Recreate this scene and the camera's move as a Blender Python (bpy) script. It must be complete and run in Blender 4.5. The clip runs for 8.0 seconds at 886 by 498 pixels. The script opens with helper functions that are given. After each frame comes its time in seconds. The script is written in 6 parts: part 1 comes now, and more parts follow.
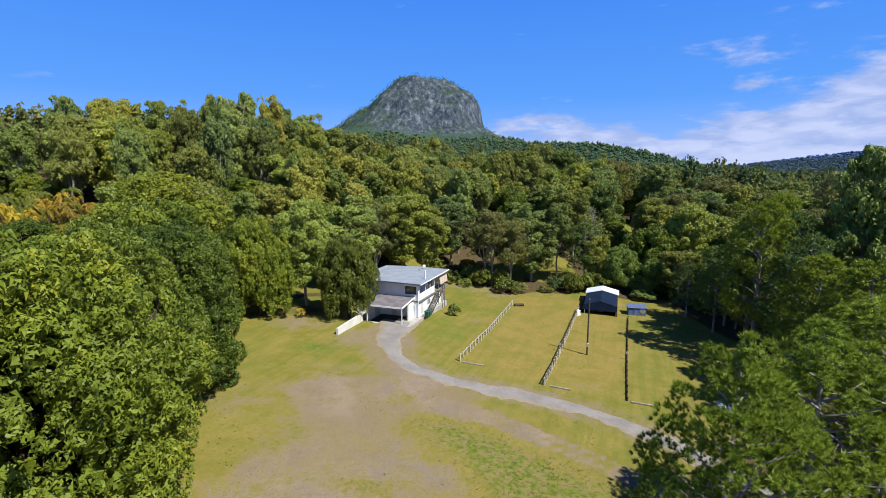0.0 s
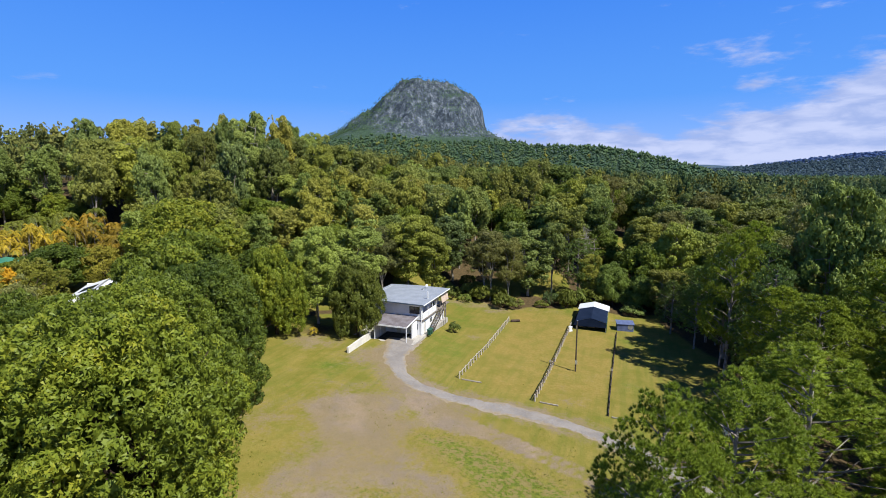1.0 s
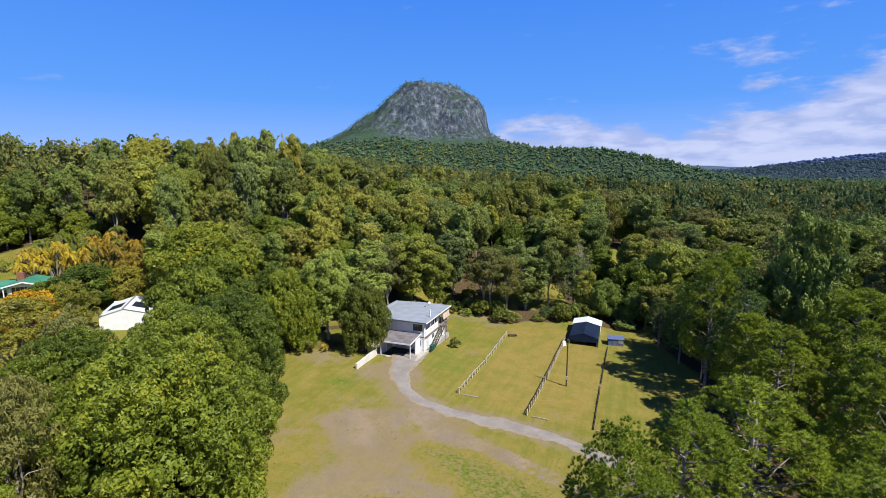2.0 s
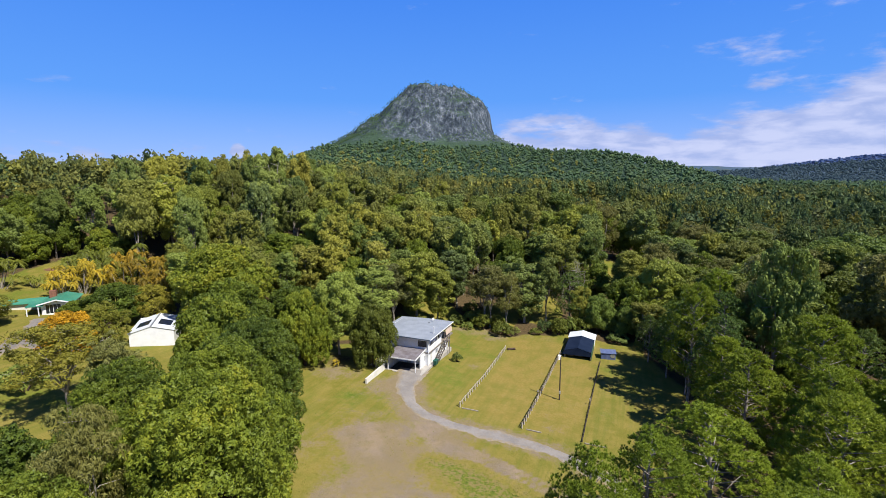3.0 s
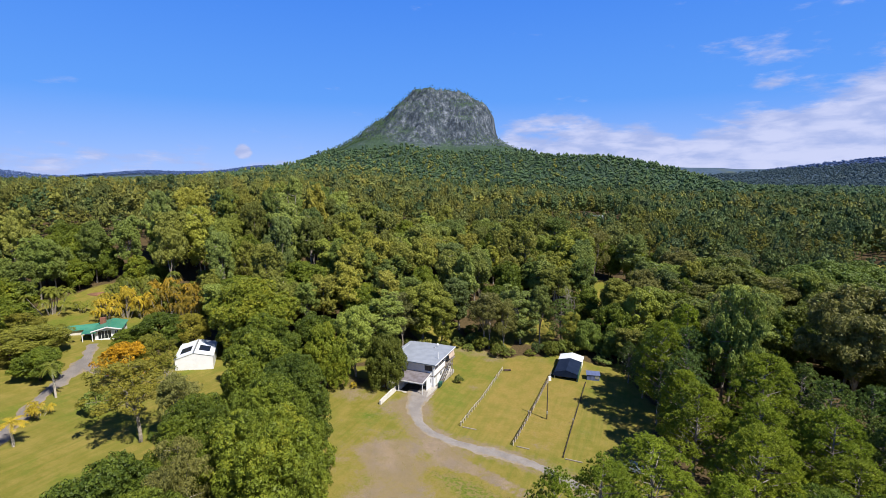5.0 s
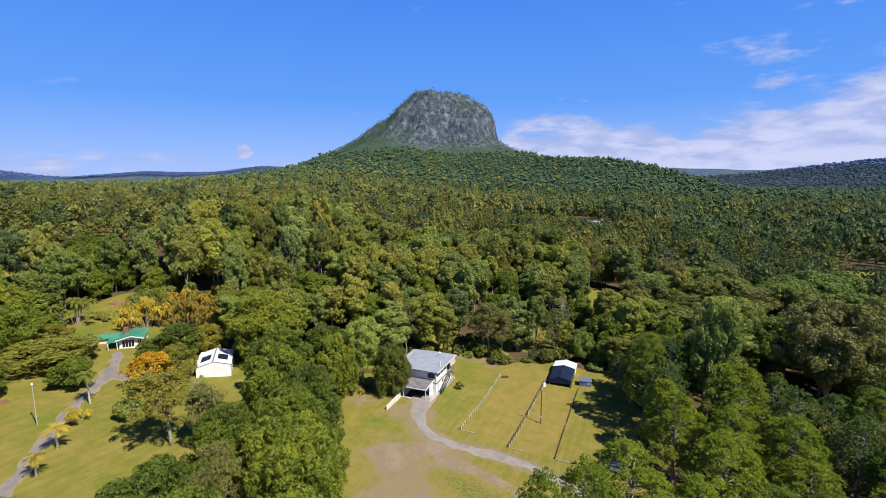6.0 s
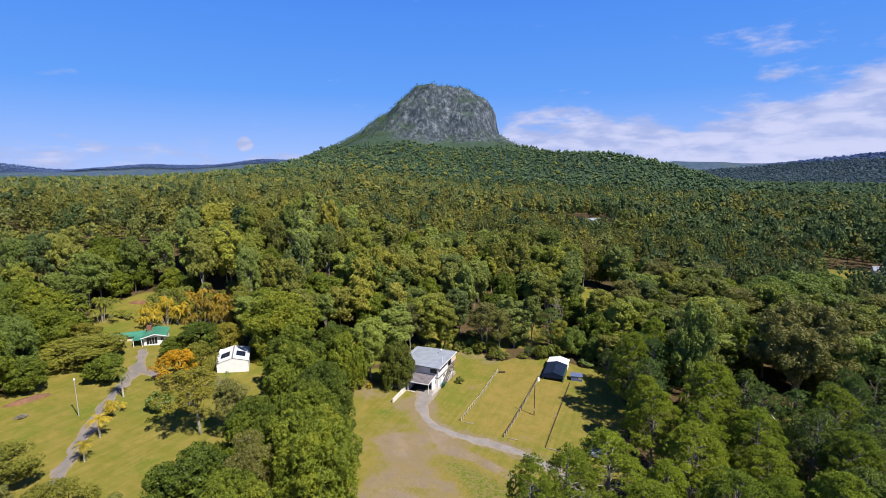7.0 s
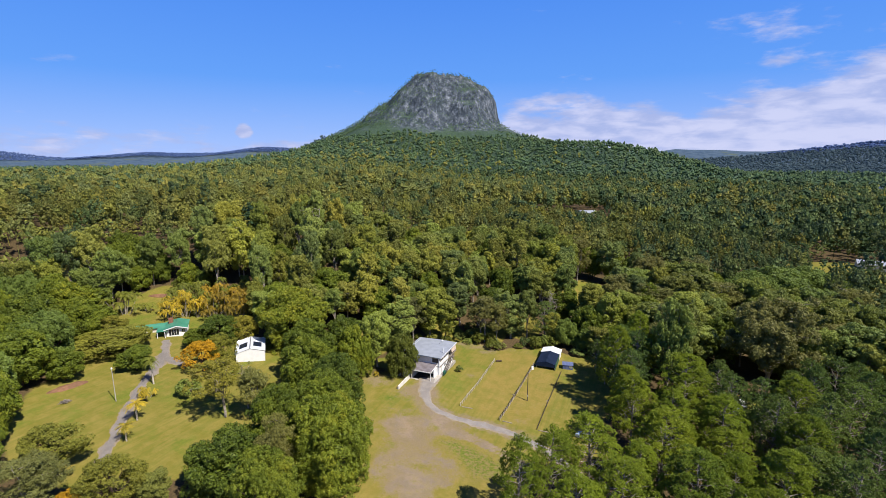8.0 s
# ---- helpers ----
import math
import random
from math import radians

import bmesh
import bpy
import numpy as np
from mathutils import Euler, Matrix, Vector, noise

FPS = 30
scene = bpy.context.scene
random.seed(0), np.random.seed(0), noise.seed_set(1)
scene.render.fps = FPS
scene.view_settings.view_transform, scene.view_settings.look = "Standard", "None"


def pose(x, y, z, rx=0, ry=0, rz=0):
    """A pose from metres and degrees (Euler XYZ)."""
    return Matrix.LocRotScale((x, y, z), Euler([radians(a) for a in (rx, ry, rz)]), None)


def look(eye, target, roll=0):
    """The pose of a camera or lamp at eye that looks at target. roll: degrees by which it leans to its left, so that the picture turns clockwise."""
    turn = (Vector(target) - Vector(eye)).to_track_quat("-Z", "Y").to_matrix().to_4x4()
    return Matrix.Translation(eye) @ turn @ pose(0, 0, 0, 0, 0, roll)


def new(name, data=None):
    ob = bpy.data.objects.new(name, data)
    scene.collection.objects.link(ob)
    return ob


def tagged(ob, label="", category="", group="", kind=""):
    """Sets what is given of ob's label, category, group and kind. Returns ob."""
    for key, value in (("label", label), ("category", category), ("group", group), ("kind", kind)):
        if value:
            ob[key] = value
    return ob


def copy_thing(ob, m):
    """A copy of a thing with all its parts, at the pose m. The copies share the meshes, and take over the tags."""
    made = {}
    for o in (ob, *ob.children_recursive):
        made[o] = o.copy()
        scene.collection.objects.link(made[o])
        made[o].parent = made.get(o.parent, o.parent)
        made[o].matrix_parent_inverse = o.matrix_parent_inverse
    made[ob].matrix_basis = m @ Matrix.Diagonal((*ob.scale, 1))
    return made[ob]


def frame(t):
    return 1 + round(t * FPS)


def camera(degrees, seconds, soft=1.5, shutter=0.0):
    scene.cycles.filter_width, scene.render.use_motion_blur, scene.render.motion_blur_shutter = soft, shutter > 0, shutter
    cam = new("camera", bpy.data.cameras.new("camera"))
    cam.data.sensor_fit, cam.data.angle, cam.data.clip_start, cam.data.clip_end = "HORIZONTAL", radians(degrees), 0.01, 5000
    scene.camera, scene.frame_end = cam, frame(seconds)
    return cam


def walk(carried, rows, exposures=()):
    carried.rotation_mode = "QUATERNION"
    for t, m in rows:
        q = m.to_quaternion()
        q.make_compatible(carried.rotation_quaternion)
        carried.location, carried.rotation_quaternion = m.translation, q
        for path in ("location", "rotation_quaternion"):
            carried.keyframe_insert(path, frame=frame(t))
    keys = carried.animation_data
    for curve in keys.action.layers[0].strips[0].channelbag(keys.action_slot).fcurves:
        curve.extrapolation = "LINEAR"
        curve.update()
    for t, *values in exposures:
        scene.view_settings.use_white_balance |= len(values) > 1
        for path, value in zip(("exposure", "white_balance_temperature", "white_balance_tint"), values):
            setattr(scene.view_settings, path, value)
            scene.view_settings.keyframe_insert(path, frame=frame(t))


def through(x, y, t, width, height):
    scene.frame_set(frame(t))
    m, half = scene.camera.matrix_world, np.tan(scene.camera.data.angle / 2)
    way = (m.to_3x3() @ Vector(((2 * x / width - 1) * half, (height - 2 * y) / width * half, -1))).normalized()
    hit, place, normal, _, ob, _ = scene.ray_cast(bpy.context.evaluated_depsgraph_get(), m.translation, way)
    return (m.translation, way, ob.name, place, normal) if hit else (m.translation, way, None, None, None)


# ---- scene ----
cam = camera(85.2, 8.0, soft=0.5)
METRES, EYE, TILT, LEAN, TURN = 68.0, 24.5, -8.8, 0.0, 0.0
ROWS = [
    (0.0, 0.0, 0.0, 0.0, 0.0, 0.0, -0.0),
    (0.5, 0.0012, -0.0462, 0.0274, 0.17, -0.01, 0.0),
    (1.0, 0.0035, -0.0955, 0.0562, 0.3, 0.07, 0.02),
    (1.5, 0.0066, -0.1397, 0.0835, 0.47, 0.11, -0.01),
    (3.0, 0.016, -0.2857, 0.1765, 1.24, 0.11, -0.01),
    (3.5, 0.0183, -0.3328, 0.2057, 1.39, 0.12, -0.02),
    (4.0, 0.0203, -0.3853, 0.2377, 1.53, 0.12, -0.04),
    (4.5, 0.0215, -0.4348, 0.2669, 1.65, 0.13, -0.06),
    (6.0, 0.023, -0.6084, 0.3507, 1.84, 0.17, -0.05),
    (6.5, 0.0236, -0.6707, 0.3739, 1.89, -0.12, -0.07),
    (7.0, 0.0245, -0.7432, 0.3993, 1.93, -0.72, -0.09),
    (7.5, 0.0262, -0.8126, 0.4229, 1.97, -1.43, -0.08),
    (8.0, 0.0272, -0.8883, 0.4479, 1.99, -2.18, -0.09),
]
walk(cam, [(t, pose(0, 0, EYE, TILT, LEAN, TURN) @ pose(METRES * x, METRES * y, METRES * z, 90 + pitch, roll, yaw)) for t, x, y, z, yaw, pitch, roll in ROWS],
     exposures=[(0.0, 0.45, 6250, 6.0), (1.5, 0.45, 6350, 8.0), (3.5, 0.45, 6450, 9.0), (8.0, 0.45, 6650, 11.0)])

# ---- world, sun, exposure ----
SUN_TO = Vector((0.58, -0.48, 1.0)).normalized()
sun_data = bpy.data.lights.new("sun", "SUN")
sun_data.energy, sun_data.angle, sun_data.color = 5.0, radians(0.53), (1.0, 0.955, 0.88)
sun = new("sun", sun_data)
sun.matrix_basis = look((0, 0, 300), Vector((0, 0, 300)) - SUN_TO)


class Nodes:
    """Short forms for building node trees."""

    def __init__(self, tree):
        self.t = tree
        tree.nodes.clear()

    def n(self, kind, operation="", blend="", attribute_name=""):
        node = self.t.nodes.new("ShaderNode" + kind)
        if operation:
            node.operation = operation
        if blend:
            node.data_type, node.blend_type = "RGBA", blend
        if attribute_name:
            node.attribute_name = attribute_name
        return node

    def link(self, a, b):
        self.t.links.new(a, b)

    def put(self, socket, value):
        if isinstance(value, bpy.types.NodeSocket):
            self.t.links.new(value, socket)
        else:
            socket.default_value = value

    def math(self, op, a, b=0.0, clamp=False):
        node = self.n("Math", operation=op)
        node.use_clamp = clamp
        self.put(node.inputs[0], a)
        self.put(node.inputs[1], b)
        return node.outputs[0]

    def range(self, v, a, b, c=0.0, d=1.0):
        node = self.n("MapRange")
        node.interpolation_type = "SMOOTHSTEP"
        for i, w in enumerate((v, a, b, c, d)):
            self.put(node.inputs[i], w)
        return node.outputs[0]

    def mix(self, f, a, b, blend="MIX"):
        node = self.n("Mix", blend=blend)
        self.put(node.inputs[0], f)
        self.put(node.inputs[6], a if isinstance(a, bpy.types.NodeSocket) else (*a, 1.0))
        self.put(node.inputs[7], b if isinstance(b, bpy.types.NodeSocket) else (*b, 1.0))
        return node.outputs[2]

    def noise(self, vec, scale, detail=3.0, rough=0.55, dist=0.0):
        node = self.n("TexNoise")
        self.put(node.inputs["Vector"], vec)
        node.inputs["Scale"].default_value = scale
        node.inputs["Detail"].default_value = detail
        node.inputs["Roughness"].default_value = rough
        node.inputs["Distortion"].default_value = dist
        return node.outputs[0]

    def ramp(self, f, stops):
        node = self.n("ValToRGB")
        while len(node.color_ramp.elements) < len(stops):
            node.color_ramp.elements.new(0.5)
        for e, (p, c) in zip(node.color_ramp.elements, stops):
            e.position, e.color = p, (*c, 1.0)
        self.put(node.inputs[0], f)
        return node.outputs[0]


world = bpy.data.worlds.new("world")
scene.world = world
world.use_nodes = True
W = Nodes(world.node_tree)
sky = W.n("TexSky")
sky.sky_type = "NISHITA"
sky.sun_disc = False
sky.sun_elevation = math.asin(SUN_TO.z)
sky.sun_rotation = math.atan2(SUN_TO.x, SUN_TO.y)
sky.altitude, sky.air_density, sky.dust_density, sky.ozone_density = 100, 1.0, 0.0, 4.0
co = W.n("TexCoord")
sep = W.n("SeparateXYZ")
W.link(co.outputs["Generated"], sep.inputs[0])
az = W.math("ARCTAN2", sep.outputs[0], sep.outputs[1])
el = W.math("ARCSINE", sep.outputs[2])
# clear, deep blue air over the pale band at the horizon
blue = W.ramp(W.math("DIVIDE", el, 1.2), [(0.0, (0.295, 0.455, 0.84)), (0.12, (0.095, 0.305, 0.8)), (0.33, (0.04, 0.2, 0.74)), (0.6, (0.014, 0.07, 0.29)), (1.0, (0.008, 0.038, 0.17))])
blue = W.mix(1.0, blue, (8.3, 8.3, 8.9), "MULTIPLY")
air = W.mix(0.93, sky.outputs[0], blue)
flat = W.n("CombineXYZ")
W.put(flat.inputs[0], W.math("MULTIPLY", az, 1.0))
W.put(flat.inputs[1], W.math("MULTIPLY", el, 3.3))
big = W.noise(flat.outputs[0], 6.5, 7.0, 0.55, 0.1)
fine = W.noise(flat.outputs[0], 21.0, 6.0, 0.6, 0.1)
grain = W.math("ADD", W.math("MULTIPLY", big, 0.7), W.math("MULTIPLY", fine, 0.3))
# a bank of low cloud to the right of the mountain that thickens and climbs away from it
top = W.math("ADD", W.math("ADD", 0.092, W.range(az, 0.42, 0.22, 0.0, 0.04)), W.range(az, 0.42, 0.95, 0.0, 0.14))
bank = W.range(el, W.math("ADD", top, 0.025), W.math("SUBTRACT", top, 0.06), 0.0, 0.3)
side = W.range(az, 0.03, 0.12)
bias = W.math("MULTIPLY", bank, side)
low = W.range(el, 0.085, 0.02, 0.0, 0.17)
wisps = W.math("MULTIPLY", W.range(az, 0.3, 0.6), W.range(el, 0.34, 0.2, 0.0, 0.11))
# one small white puff standing alone to the left of the mountain
lone_x, lone_y = W.math("SUBTRACT", az, -0.416), W.math("MULTIPLY", W.math("SUBTRACT", el, 0.047), 1.2)
lone = W.range(W.math("ADD", W.math("MULTIPLY", lone_x, lone_x), W.math("MULTIPLY", lone_y, lone_y)), 0.00045, 0.00001, 0.0, 0.3)
dens = W.math("ADD", W.math("ADD", W.math("SUBTRACT", W.math("ADD", grain, lone), 0.06), wisps), W.math("ADD", bias, low))
mask = W.range(dens, 0.55, 0.74)
puff = W.math("ADD", W.math("MULTIPLY", dens, 0.4), W.math("MULTIPLY", W.noise(flat.outputs[0], 15.0, 5.0, 0.55, 0.3), 0.9))
cloud = W.mix(W.range(puff, 0.62, 0.95), (3.0, 3.6, 6.0), (4.75, 5.05, 6.95))
out = W.mix(W.math("MULTIPLY", mask, 0.9), air, cloud)
bg = W.n("Background")
bg.inputs["Strength"].default_value = 0.1
W.link(out, bg.inputs["Color"])
wo = W.n("OutputWorld")
W.link(bg.outputs[0], wo.inputs[0])


# ---- materials ----
def material(name):
    m = bpy.data.materials.new(name)
    m.use_nodes = True
    return m, Nodes(m.node_tree)


def finish(N, color, rough=0.6, spec=0.3, metal=0.0, bump=None, strength=0.3, dist=0.02):
    p = N.n("BsdfPrincipled")
    N.put(p.inputs["Base Color"], color if isinstance(color, bpy.types.NodeSocket) else (*color, 1.0))
    N.put(p.inputs["Roughness"], rough)
    p.inputs["Metallic"].default_value = metal
    p.inputs["Specular IOR Level"].default_value = spec
    if bump is not None:
        b = N.n("Bump")
        b.inputs["Strength"].default_value = strength
        b.inputs["Distance"].default_value = dist
        N.link(bump, b.inputs["Height"])
        N.link(b.outputs[0], p.inputs["Normal"])
    o = N.n("OutputMaterial")
    N.link(p.outputs[0], o.inputs[0])
    return p


def plain(name, a, b, rough=0.6, scale=3.0, fine=25.0, spec=0.3, metal=0.0, strength=0.2):
    """A weathered surface: two colours mixed at two scales, with fine relief."""
    m, N = material(name)
    v = N.n("TexCoord").outputs["Object"]
    n1, n2 = N.noise(v, scale, 4), N.noise(v, fine, 3)
    f = N.range(N.math("ADD", N.math("MULTIPLY", n1, 0.65), N.math("MULTIPLY", n2, 0.35)), 0.36, 0.64)
    finish(N, N.mix(f, a, b), N.range(n1, 0.3, 0.7, rough - 0.1, rough + 0.1), spec, metal, n2, strength, 0.01)
    return m


LEAF = 1.0


def leaf_material(name, stops, tint=0.35, through=0.2, rough=0.5, attribute="", each=0.22, blotch=0.7, vary=0.0):
    """Foliage: each leaf has its own shade, each plant its own cast; light passes through."""
    m, N = material(name)
    leaf = N.n("NewGeometry").outputs["Random Per Island"]
    if attribute:
        a = N.n("Attribute", attribute_name=attribute)
        plant = a.outputs["Fac"]
    else:
        plant = N.n("ObjectInfo").outputs["Random"]
    pos = N.n("NewGeometry").outputs["Position"]
    coarse, fine_ = (0.011, 0.035) if attribute == "tone" else (0.22, 0.85)
    patch = N.math("ADD", N.math("MULTIPLY", N.noise(pos, coarse, 2), 0.55), N.math("MULTIPLY", N.noise(pos, fine_, 2), 0.45))
    f = N.math("ADD", N.math("ADD", N.math("MULTIPLY", leaf, each), N.math("MULTIPLY", plant, tint)), N.math("MULTIPLY", N.math("SUBTRACT", patch, 0.5), blotch), True)
    col = N.ramp(f, [(at, tuple(min(0.8, LEAF * v * k) for v, k in zip(c, (1.05, 1.0, 1.15)))) for at, c in stops])
    if vary:
        kind = N.math("FRACT", N.math("MULTIPLY", plant, 7.31))
        cast = N.ramp(kind, [(0.0, (0.82, 0.98, 1.25)), (0.3, (0.88, 1.08, 0.95)), (0.6, (1.1, 1.12, 0.72)), (0.82, (1.12, 1.0, 0.8)), (1.0, (0.72, 0.84, 0.88))])
        col = N.mix(vary, col, N.mix(1.0, col, cast, "MULTIPLY"))
    p = N.n("BsdfPrincipled")
    N.link(col, p.inputs["Base Color"])
    p.inputs["Roughness"].default_value = rough
    p.inputs["Specular IOR Level"].default_value = 0.06 if attribute == "tone" else 0.2
    t = N.n("BsdfTranslucent")
    N.link(N.mix(0.4, col, (0.3, 0.36, 0.03)), t.inputs["Color"])
    mx = N.n("MixShader")
    mx.inputs[0].default_value = through
    N.link(p.outputs[0], mx.inputs[1])
    N.link(t.outputs[0], mx.inputs[2])
    o = N.n("OutputMaterial")
    N.link(mx.outputs[0], o.inputs[0])
    return m


M_BROAD = leaf_material("broad_leaves", [(0, (0.060, 0.093, 0.013)), (0.4, (0.168, 0.216, 0.020)), (0.75, (0.328, 0.324, 0.024)), (1, (0.598, 0.432, 0.026))], blotch=1.2, vary=0.15)
M_GUM = leaf_material("gum_leaves", [(0, (0.119, 0.145, 0.035)), (0.4, (0.238, 0.262, 0.051)), (0.8, (0.346, 0.358, 0.062)), (1, (0.405, 0.385, 0.073))], 0.6, each=0.18, vary=0.85)
M_PINE = leaf_material("pine_needles", [(0, (0.107, 0.162, 0.017)), (0.5, (0.284, 0.356, 0.025)), (1, (0.510, 0.513, 0.032))], 0.3, vary=0.25)
M_GREY = leaf_material("grey_leaves", [(0, (0.128, 0.134, 0.036)), (0.5, (0.232, 0.226, 0.056)), (1, (0.354, 0.314, 0.076))], 0.3, vary=0.35)
M_GOLD = leaf_material("golden_fronds", [(0.0, (0.16, 0.15, 0.016)), (0.3, (0.40, 0.31, 0.022)), (0.65, (0.60, 0.43, 0.03)), (1.0, (0.72, 0.52, 0.05))], 0.35)
M_CANE = leaf_material("cane_fronds", [(0.0, (0.10, 0.13, 0.018)), (0.5, (0.22, 0.235, 0.026)), (1.0, (0.36, 0.31, 0.03))], 0.35)
M_AMBER = leaf_material("amber_fronds", [(0.0, (0.13, 0.11, 0.014)), (0.4, (0.36, 0.24, 0.02)), (1.0, (0.58, 0.34, 0.026))], 0.3)
M_ORANGE = leaf_material("orange_leaves", [(0.0, (0.30, 0.19, 0.014)), (0.4, (0.66, 0.37, 0.016)), (1.0, (0.80, 0.52, 0.024))], 0.2)
M_OLIVE = leaf_material("olive_leaves", [(0.0, (0.140, 0.150, 0.022)), (0.5, (0.290, 0.275, 0.034)), (1.0, (0.430, 0.370, 0.042))], 0.3, vary=0.4)
M_DARKPINE = leaf_material("dark_pine_needles", [(0.0, (0.056, 0.102, 0.026)), (0.5, (0.165, 0.235, 0.042)), (1.0, (0.320, 0.350, 0.056))], 0.3, vary=0.4)
M_LIME = leaf_material("lime_leaves", [(0.0, (0.11, 0.165, 0.03)), (0.5, (0.22, 0.30, 0.045)), (1.0, (0.33, 0.38, 0.055))], 0.2, each=0.15, blotch=0.5)
M_DUSK = leaf_material("dusky_leaves", [(0, (0.094, 0.127, 0.032)), (0.5, (0.216, 0.247, 0.048)), (1, (0.372, 0.356, 0.064))], 0.4, vary=0.8)
M_WEEP = leaf_material("weeping_leaves", [(0.0, (0.080, 0.105, 0.016)), (0.5, (0.180, 0.205, 0.026)), (1.0, (0.320, 0.300, 0.036))], 0.2)
M_WOOD_MID = leaf_material("wood_canopy", [(0, (0.111, 0.126, 0.037)), (0.4, (0.197, 0.206, 0.048)), (0.75, (0.252, 0.254, 0.057)), (1, (0.299, 0.286, 0.066))], 0.7, attribute="tone", each=0.06, blotch=0.9, vary=0.6)
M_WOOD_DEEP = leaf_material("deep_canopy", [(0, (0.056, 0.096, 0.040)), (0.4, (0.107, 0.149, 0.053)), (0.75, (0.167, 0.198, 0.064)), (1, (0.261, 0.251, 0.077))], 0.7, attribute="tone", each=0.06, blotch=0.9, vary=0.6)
# haze is put into the next three leaf colours, bluer with each
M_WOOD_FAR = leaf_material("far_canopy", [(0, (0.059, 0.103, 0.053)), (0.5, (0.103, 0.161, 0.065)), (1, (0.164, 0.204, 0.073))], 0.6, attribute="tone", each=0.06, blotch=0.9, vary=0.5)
M_WOOD_HAZE = leaf_material("haze_tinted_canopy", [(0, (0.050, 0.089, 0.096)), (0.5, (0.078, 0.124, 0.122)), (1, (0.115, 0.162, 0.140))], 0.6, attribute="tone", each=0.06, blotch=0.9)
M_WOOD_HAZE_BLUE = leaf_material("haze_blue_canopy", [(0, (0.061, 0.109, 0.216)), (0.5, (0.093, 0.152, 0.276)), (1, (0.151, 0.211, 0.328))], 0.6, attribute="tone", each=0.06, blotch=0.9)
M_BARK = plain("pale_bark", (0.40, 0.36, 0.30), (0.2, 0.165, 0.13), 0.8, 1.5, 9, 0.15)
M_PINEBARK = plain("pine_bark", (0.34, 0.30, 0.265), (0.17, 0.145, 0.125), 0.85, 2.0, 9, 0.1)
M_DARKBARK = plain("dark_bark", (0.11, 0.075, 0.055), (0.05, 0.036, 0.028), 0.85, 2.0, 9, 0.1)


def ground_material():
    m, N = material("grass_and_dirt")
    v = N.n("NewGeometry").outputs["Position"]
    bare = N.n("Attribute", attribute_name="bare").outputs["Fac"]
    wood = N.n("Attribute", attribute_name="litter").outputs["Fac"]
    lush = N.n("Attribute", attribute_name="lush").outputs["Fac"]
    big, mid, small, tiny = N.noise(v, 0.07, 4), N.noise(v, 0.35, 5, 0.65), N.noise(v, 2.2, 4, 0.7), N.noise(v, 9.0, 3, 0.7)
    wide = N.noise(v, 0.16, 3, 0.6)
    dry = N.mix(N.range(mid, 0.36, 0.64), (0.2, 0.174, 0.032), (0.275, 0.215, 0.054))
    green = N.mix(N.range(small, 0.35, 0.65), (0.108, 0.152, 0.019), (0.188, 0.2, 0.03))
    f = N.math("ADD", N.math("ADD", N.math("MULTIPLY", N.math("SUBTRACT", wide, 0.5), 2.6), N.math("MULTIPLY", N.math("SUBTRACT", big, 0.5), 2.0)), N.math("ADD", lush, N.math("MULTIPLY", N.math("SUBTRACT", small, 0.5), 0.7)))
    grass = N.mix(N.range(f, 0.1, 0.8), dry, green)
    grass = N.mix(N.range(N.math("ADD", lush, N.math("MULTIPLY", N.math("SUBTRACT", mid, 0.5), 2.2)), 0.5, 1.05, 0.0, 0.75), grass, N.mix(N.range(small, 0.4, 0.65), (0.078, 0.135, 0.014), (0.15, 0.195, 0.024)))
    grass = N.mix(N.range(tiny, 0.42, 0.62, 0.0, 0.45), grass, (0.085, 0.094, 0.014))
    grass = N.mix(N.range(N.noise(v, 0.9, 4, 0.7), 0.5, 0.68, 0.0, 0.55), grass, (0.235, 0.19, 0.045))
    mown = N.n("Mapping")
    mown.vector_type = "TEXTURE"
    mown.inputs["Rotation"].default_value = (0, 0, radians(-21))
    mown.inputs["Scale"].default_value = (0.8, 14.0, 1.0)
    N.link(v, mown.inputs[0])
    swath = N.noise(mown.outputs[0], 1.0, 3, 0.6)
    grass = N.mix(N.range(swath, 0.42, 0.66, 0.0, 0.5), grass, (0.13, 0.145, 0.022))
    weedy = N.n("Attribute", attribute_name="weedy").outputs["Fac"]
    clump = N.noise(v, 1.3, 5, 0.72)
    grass = N.mix(N.math("MULTIPLY", weedy, N.range(clump, 0.53, 0.45, 0.0, 0.85)), grass, N.mix(N.range(small, 0.35, 0.65), (0.205, 0.16, 0.06), (0.225, 0.175, 0.075)))
    grass = N.mix(N.math("MULTIPLY", weedy, N.range(N.noise(v, 2.6, 4, 0.75), 0.53, 0.63, 0.0, 0.8)), grass, (0.058, 0.088, 0.014))
    dried = N.n("Attribute", attribute_name="parched").outputs["Fac"]
    grass = N.mix(N.math("MULTIPLY", dried, N.math("MULTIPLY", N.range(wide, 0.3, 0.62, 0.2, 0.8), N.range(mid, 0.3, 0.6, 0.45, 1.0))), grass, N.mix(N.range(small, 0.35, 0.65), (0.235, 0.17, 0.04), (0.3, 0.215, 0.062)))
    dirt = N.mix(N.range(mid, 0.35, 0.65), (0.285, 0.213, 0.146), (0.215, 0.168, 0.122))
    dirt = N.mix(N.range(wide, 0.4, 0.6, 0.0, 0.65), dirt, (0.22, 0.165, 0.075))
    dirt = N.mix(N.range(N.noise(v, 1.1, 5, 0.75), 0.5, 0.66, 0.0, 0.6), dirt, (0.19, 0.155, 0.075))
